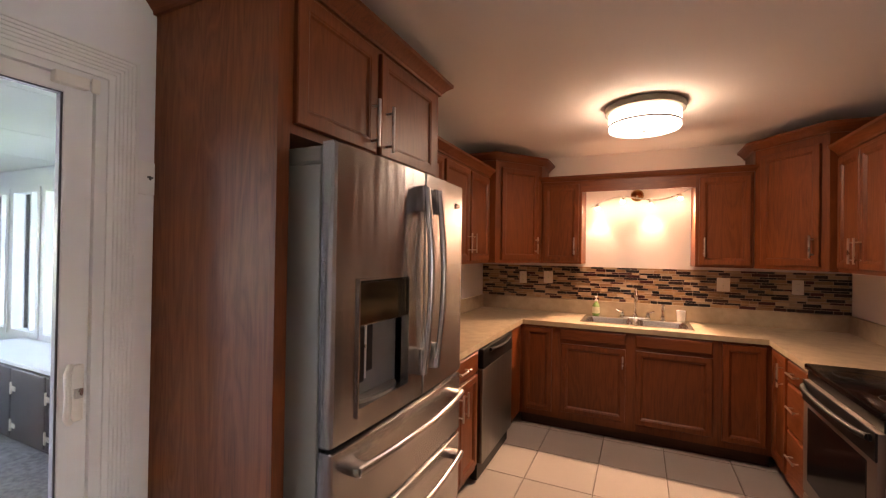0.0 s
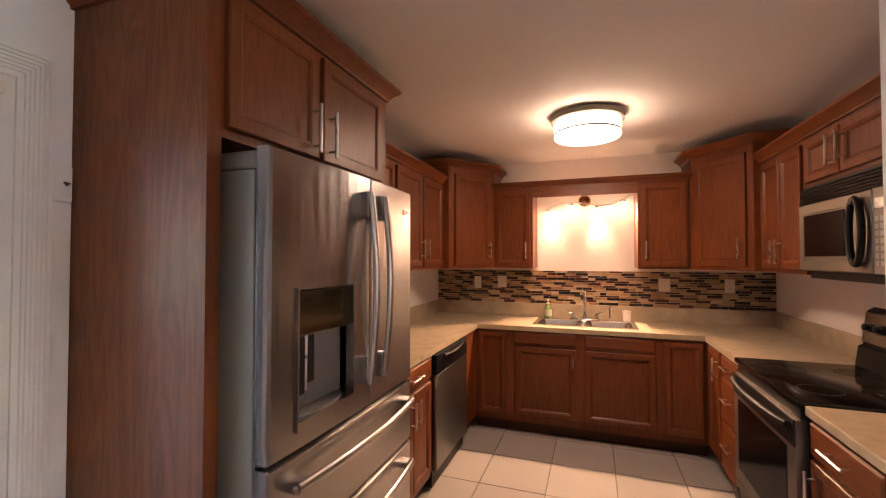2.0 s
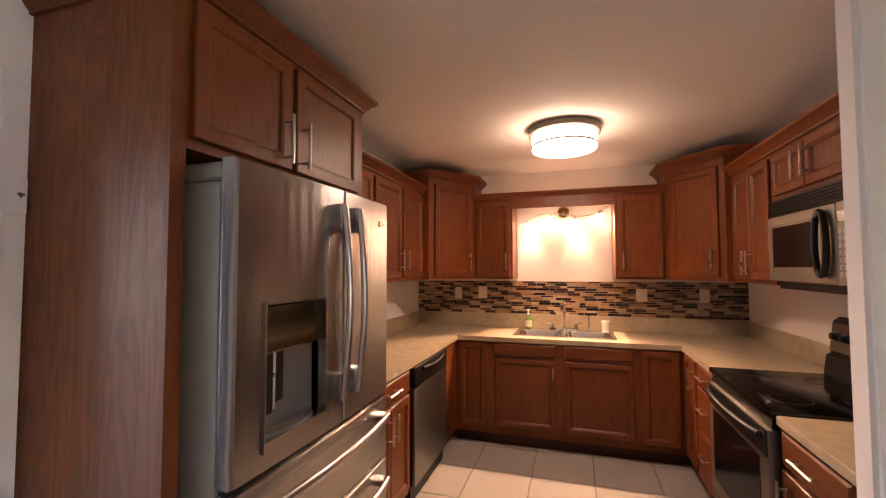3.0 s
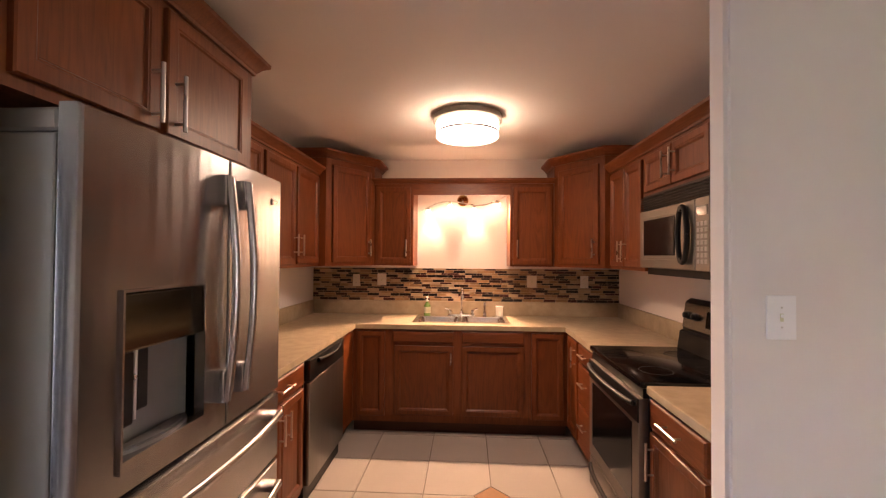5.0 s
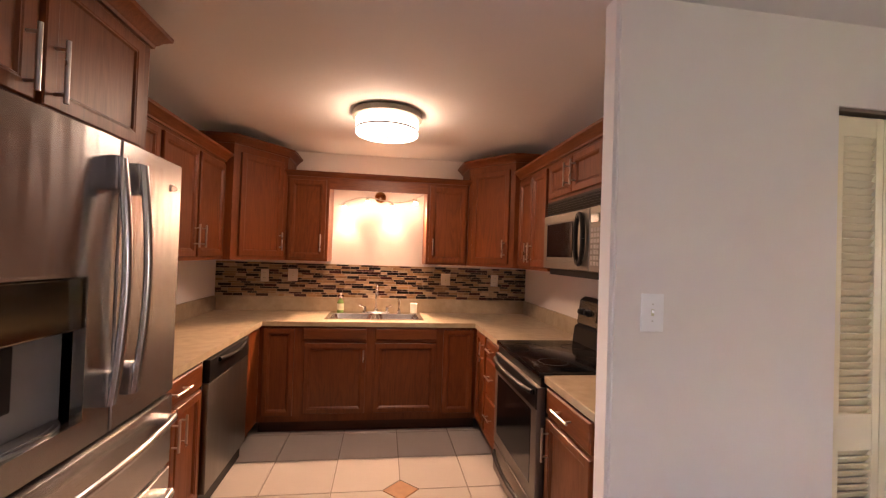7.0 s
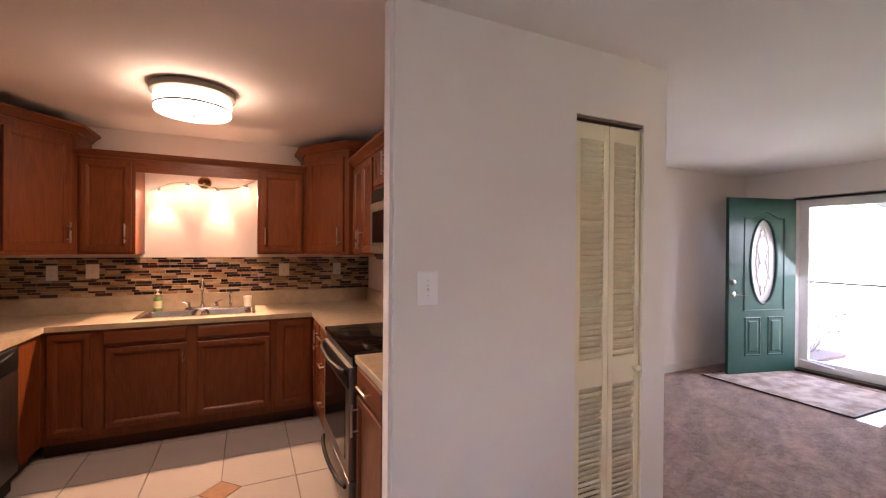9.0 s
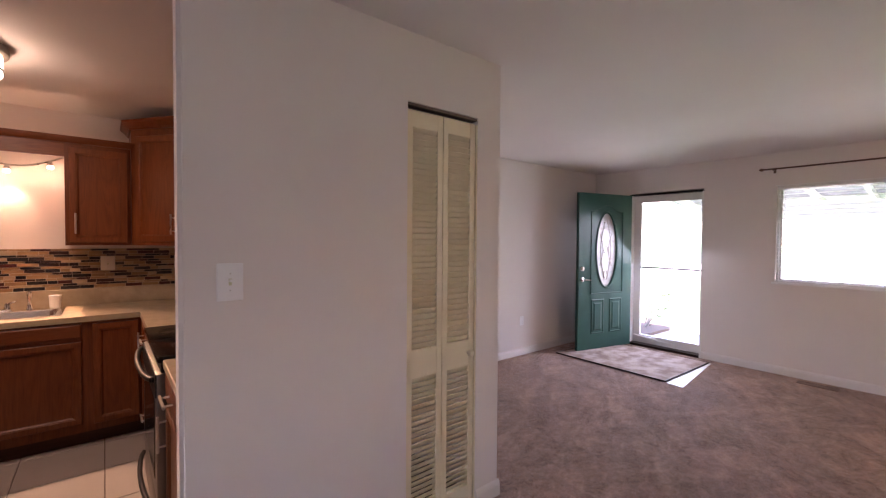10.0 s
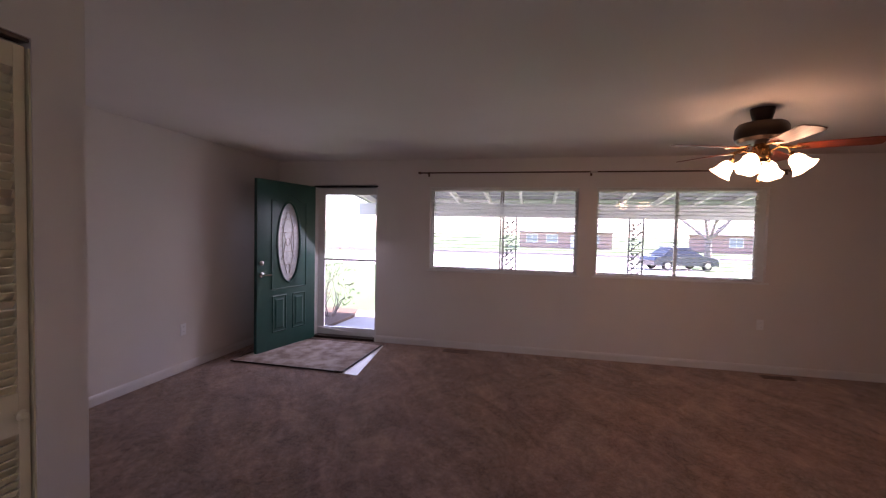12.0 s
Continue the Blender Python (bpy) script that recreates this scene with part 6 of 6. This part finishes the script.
def bare_tree(at, height, r, seed):
    t = thing("bare_tree", pose(*at), "bare grey street tree on the lawn", "tree")
    rnd = random.Random(seed)
    trunk = bmesh.new()
    tube(trunk, [(0, 0, -0.1), (0.02, 0, 0.4), (0.0, 0.03, 1.2), (0.03, 0.0, 2.0)], r, 12, [r * 1.35, r * 1.05, r * 0.95, r * 0.9])
    part("trunk", trunk, BARK, t)
    crown_bm = bmesh.new()
    for k in range(6):
        a = 2 * math.pi * k / 6 + rnd.uniform(-0.3, 0.3)
        branches(crown_bm, (0.02, 0, 1.9), (math.cos(a) * 0.8, math.sin(a) * 0.8, 0.9), height * 0.33, r * 0.45, 3, rnd)
    part("crown", crown_bm, BARK, t, "bare branching crown")
    return t


bare_tree((34.0, -12.1, GZ), 8.5, 0.24, 3)


def shrub(at, size, seed):
    s = thing("shrub", pose(*at), "leggy bare shrub with a few dry leaves", "shrub", "shrubs by the porch")
    rnd = random.Random(seed)
    bm = bmesh.new()
    for k in range(9):
        a = 2 * math.pi * k / 9 + rnd.uniform(-0.3, 0.3)
        lean = rnd.uniform(0.35, 0.9)
        branches(bm, (0.05 * math.cos(a), 0.05 * math.sin(a), -0.02), (math.cos(a) * lean, math.sin(a) * lean, 1.0), size * 0.36, 0.012, 4, rnd, 2)
    part("branches", bm, BARK, s)
    bm = bmesh.new()
    for k in range(90):
        a, q, h = rnd.uniform(0, 6.28), size * 0.55 * rnd.random() ** 0.5, size * rnd.uniform(0.1, 1.05)
        one = Vector((q * math.cos(a), q * math.sin(a), h))
        u = Vector((rnd.uniform(-1, 1), rnd.uniform(-1, 1), rnd.uniform(-1, 1))).normalized() * 0.035
        w = u.orthogonal().normalized() * 0.016
        bm.faces.new([bm.verts.new(one + c) for c in (-u, w, u, -w)])
    tagged(part("leaves", bm, LEAF, s), kind="stuff")
    return s


shrub((8.30, 3.62, -0.08), 1.0, 4)
shrub((7.75, 3.95, -0.08), 0.75, 6)
shrub((8.9, 4.1, -0.08), 1.2, 9)


def far_house(at, turn, w, d, h, wallm, label):
    g = thing("house", pose(*at, 0, 0, turn), label, "house", "houses across the street")
    part("wall", box(bmesh.new(), -w / 2, w / 2, -d / 2, d / 2, 0, h), wallm, g)
    bm = bmesh.new()
    o = 0.5
    v = [bm.verts.new(c) for c in ((-w / 2 - o, -d / 2 - o, h), (w / 2 + o, -d / 2 - o, h), (w / 2 + o, d / 2 + o, h), (-w / 2 - o, d / 2 + o, h), (-w / 2 + 2, 0, h + 1.7), (w / 2 - 2, 0, h + 1.7))]
    for q in ((0, 3, 2, 1), (0, 1, 5, 4), (2, 3, 4, 5), (1, 2, 5), (3, 0, 4)):
        bm.faces.new([v[i] for i in q])
    part("roof", bm, ROOF, g, "grey shingled hip roof")
    for x in (-0.36 * w, -0.14 * w, 0.30 * w):
        wi = part("window", box(bmesh.new(), x - 0.8, x + 0.8, -d / 2 - 0.03, -d / 2 + 0.02, 0.95, 2.1), FARGLASS, g, "window paled for the distant glare")
        bm = bmesh.new()
        for q in ((x - 0.9, x - 0.8, 0.85, 2.2), (x + 0.8, x + 0.9, 0.85, 2.2), (x - 0.8, x + 0.8, 2.1, 2.2), (x - 0.8, x + 0.8, 0.85, 0.95), (x - 0.04, x + 0.04, 0.95, 2.1)):
            box(bm, q[0], q[1], -d / 2 - 0.06, -d / 2 - 0.031, q[2], q[3])
        part("frame", bm, PWHITE, wi, "white frame")
    part("door", box(bmesh.new(), 0.06 * w, 0.06 * w + 1.0, -d / 2 - 0.05, -d / 2 + 0.02, 0.05, 2.1), PWHITE, g, "white door")


far_house((72, -36, GZ), -90, 22, 9, 2.6, BRICK, "low red brick house with white windows across the street")
far_house((74, -5, GZ), -90, 14, 9, 2.6, BRICK, "low brick house across the street")


def car(at, turn):
    c = thing("car", pose(*at, 0, 0, turn), "dark blue sedan parked on the driveway", "car")
    paint = mat("dark_blue_car_paint", (0.035, 0.045, 0.065), 0.25, 0.2, vary=0.1, scale=2, coat=0.8)
    bm = bmesh.new()
    prof = [(-2.2, 0.30), (-2.25, 0.62), (-2.1, 0.85), (-1.2, 0.92), (1.15, 0.92), (2.0, 0.80), (2.2, 0.60), (2.18, 0.30)]
    rings = []
    for y, k in ((-0.86, 0.97), (-0.80, 1.0), (0.80, 1.0), (0.86, 0.97)):
        rings.append([bm.verts.new((x * k, y, z)) for x, z in prof])
    for a, b in zip(rings, rings[1:]):
        for q in range(len(prof)):
            bm.faces.new((a[q], a[(q + 1) % len(prof)], b[(q + 1) % len(prof)], b[q]))
    bm.faces.new(rings[0])
    bm.faces.new(rings[-1][::-1])
    part("body", bm, paint, c, "", True)
    bm = bmesh.new()
    base = [bm.verts.new(q) for q in ((-1.6, -0.78, 0.921), (1.1, -0.78, 0.921), (1.1, 0.78, 0.921), (-1.6, 0.78, 0.921))]
    roof = [bm.verts.new(q) for q in ((-0.95, -0.60, 1.42), (0.30, -0.60, 1.42), (0.30, 0.60, 1.42), (-0.95, 0.60, 1.42))]
    for k in range(4):
        bm.faces.new((base[k], base[(k + 1) % 4], roof[(k + 1) % 4], roof[k]))
    part("greenhouse", bm, DGLASS, c, "tinted glass")
    bm = bmesh.new()
    soft_box(bm, -0.98, 0.34, -0.62, 0.62, 1.421, 1.46, 0.015)
    part("roof_panel", bm, paint, c)
    tyre = mat("tyre_rubber", (0.02, 0.02, 0.02), 0.8)
    for x in (-1.35, 1.35):
        for y in (-0.80, 0.80):
            bm = turned(bmesh.new(), [(0.20, -0.09), (0.30, -0.10), (0.32, -0.06), (0.32, 0.06), (0.30, 0.10), (0.20, 0.09)], seg=28)
            bm.transform(Matrix.Translation((x, y, 0.32)) @ Matrix.Rotation(radians(90), 4, "X"))
            wh = part("wheel", bm, tyre, c, "black tyre", True)
            bm = turned(bmesh.new(), [(0.05, -0.102), (0.19, -0.095), (0.20, -0.08), (0.20, 0.08), (0.19, 0.095), (0.05, 0.102)], seg=24)
            bm.transform(Matrix.Translation((x, y, 0.32)) @ Matrix.Rotation(radians(90), 4, "X"))
            part("rim", bm, NICKEL, wh, "grey rim", True)
    for y in (-0.62, 0.62):
        part("headlight", soft_box(bmesh.new(), 2.10, 2.2, y - 0.16, y + 0.16, 0.60, 0.72, 0.02), TRIM, c, "clear headlight")


car((31.0, -9.3, GZ + 0.025), -72)

# ---- pieces of floor and wall ----
T, G, X0, Y0 = 0.430, 0.006, 0.398, 3.01
DI = 0.115
floor_ob = bpy.data.objects["floor"]
full = finish(soft_box(bmesh.new(), -T / 2 + G / 2, T / 2 - G / 2, -T / 2 + G / 2, T / 2 - G / 2, -0.0115, 0.0, 0.0025, 1), "floor_tile", TILE)


def tile(x0, x1, y0, y1, cut=None):
    """A floor tile; cut: the corner (sx, sy) that makes room for the inset."""
    whole = abs(x1 - x0 - T) < 1e-6 and abs(y1 - y0 - T) < 1e-6
    if whole and not cut:
        ob = new("floor_tile", full)
        ob.location = ((x0 + x1) / 2, (y0 + y1) / 2, 0)
    else:
        a, b, c, d = x0 + G / 2, x1 - G / 2, y0 + G / 2, y1 - G / 2
        outline = [(a, c), (b, c), (b, d), (a, d)]
        if cut:
            i = [(-1, -1), (1, -1), (1, 1), (-1, 1)].index(cut)
            px, py = outline[i]
            ex, ey = (px - cut[0] * DI, py), (px, py - cut[1] * DI)
            outline[i:i + 1] = [ey, ex] if i in (0, 2) else [ex, ey]
        ob = new("floor_tile", finish(prism(bmesh.new(), outline, -0.0115, 0.0), "floor_tile", TILE))
    ob.parent = floor_ob


xs = sorted({XL + 0.001, XR - 0.001} | {X0 + T * k for k in range(-4, 4) if XL + 0.02 < X0 + T * k < XR - 0.02})
ys = sorted({YW + 0.061, YB - 0.001} | {Y0 + T * k for k in range(-3, 4) if YW + 0.08 < Y0 + T * k < YB - 0.02})
for a, b in zip(xs, xs[1:]):
    for c, d in zip(ys, ys[1:]):
        cut = None
        for sx, x in ((-1, a), (1, b)):
            for sy, y in ((-1, c), (1, d)):
                if abs(x - X0) < 1e-6 and abs(y - Y0) < 1e-6:
                    cut = (sx, sy)
        if a > XJ + 0.1 and d < YW + 0.13:
            continue
        tile(a, b, c, d, cut)
q = DI - 0.005
ob = new("inset_tile", finish(prism(bmesh.new(), [(X0 - q, Y0), (X0, Y0 - q), (X0 + q, Y0), (X0, Y0 + q)], -0.0115, 0.0), "inset_tile", INSET))
ob.parent = floor_ob

bs = thing("backsplash", pose(0, 0, 0), "mosaic backsplash of black, brown and gold glass strips", "backsplash", kind="structure")
part("grout", box(bmesh.new(), XL + 0.0005, XR - 0.0005, YB - 0.006, YB - 0.0005, 1.048, 1.368), MGROUT, bs)
rnd = random.Random(11)
joint = 0.0035
heights = [0.0275, 0.0182] * 7
z = 1.0484
cache = {}
for r, RH in enumerate(heights):
    x = XL + 0.001 - rnd.uniform(0.0, 0.10)
    while x < XR - 0.004:
        L = rnd.choice((0.058, 0.087, 0.116, 0.116))
        a, b = max(x, XL + 0.001), min(x + L, XR - 0.001)
        x += L
        if b - a < 0.02:
            continue
        # dark glass runs in broken stair-steps between paler stone
        step = ((a + b) / 0.62 + 0.29 * r + rnd.uniform(-0.16, 0.16)) % 1.0
        m = rnd.choices((0, 1, 4), (50, 28, 22))[0] if step < 0.48 else rnd.choices((2, 3), (55, 45))[0]
        thick = 0.0065 if m in (0, 1, 4) else 0.0055
        key = (round(b - a, 3), RH, m)
        if key not in cache:
            cache[key] = finish(soft_box(bmesh.new(), -(b - a) / 2 + joint / 2, (b - a) / 2 - joint / 2, -thick, 0.0, -RH / 2 + joint / 2, RH / 2 - joint / 2, 0.0012, 1), "mosaic_tile", MOSAIC[m])
        ob = new("mosaic_tile", cache[key])
        ob.parent = bs
        ob.location = ((a + b) / 2, YB - 0.006, z + RH / 2)
    z += RH
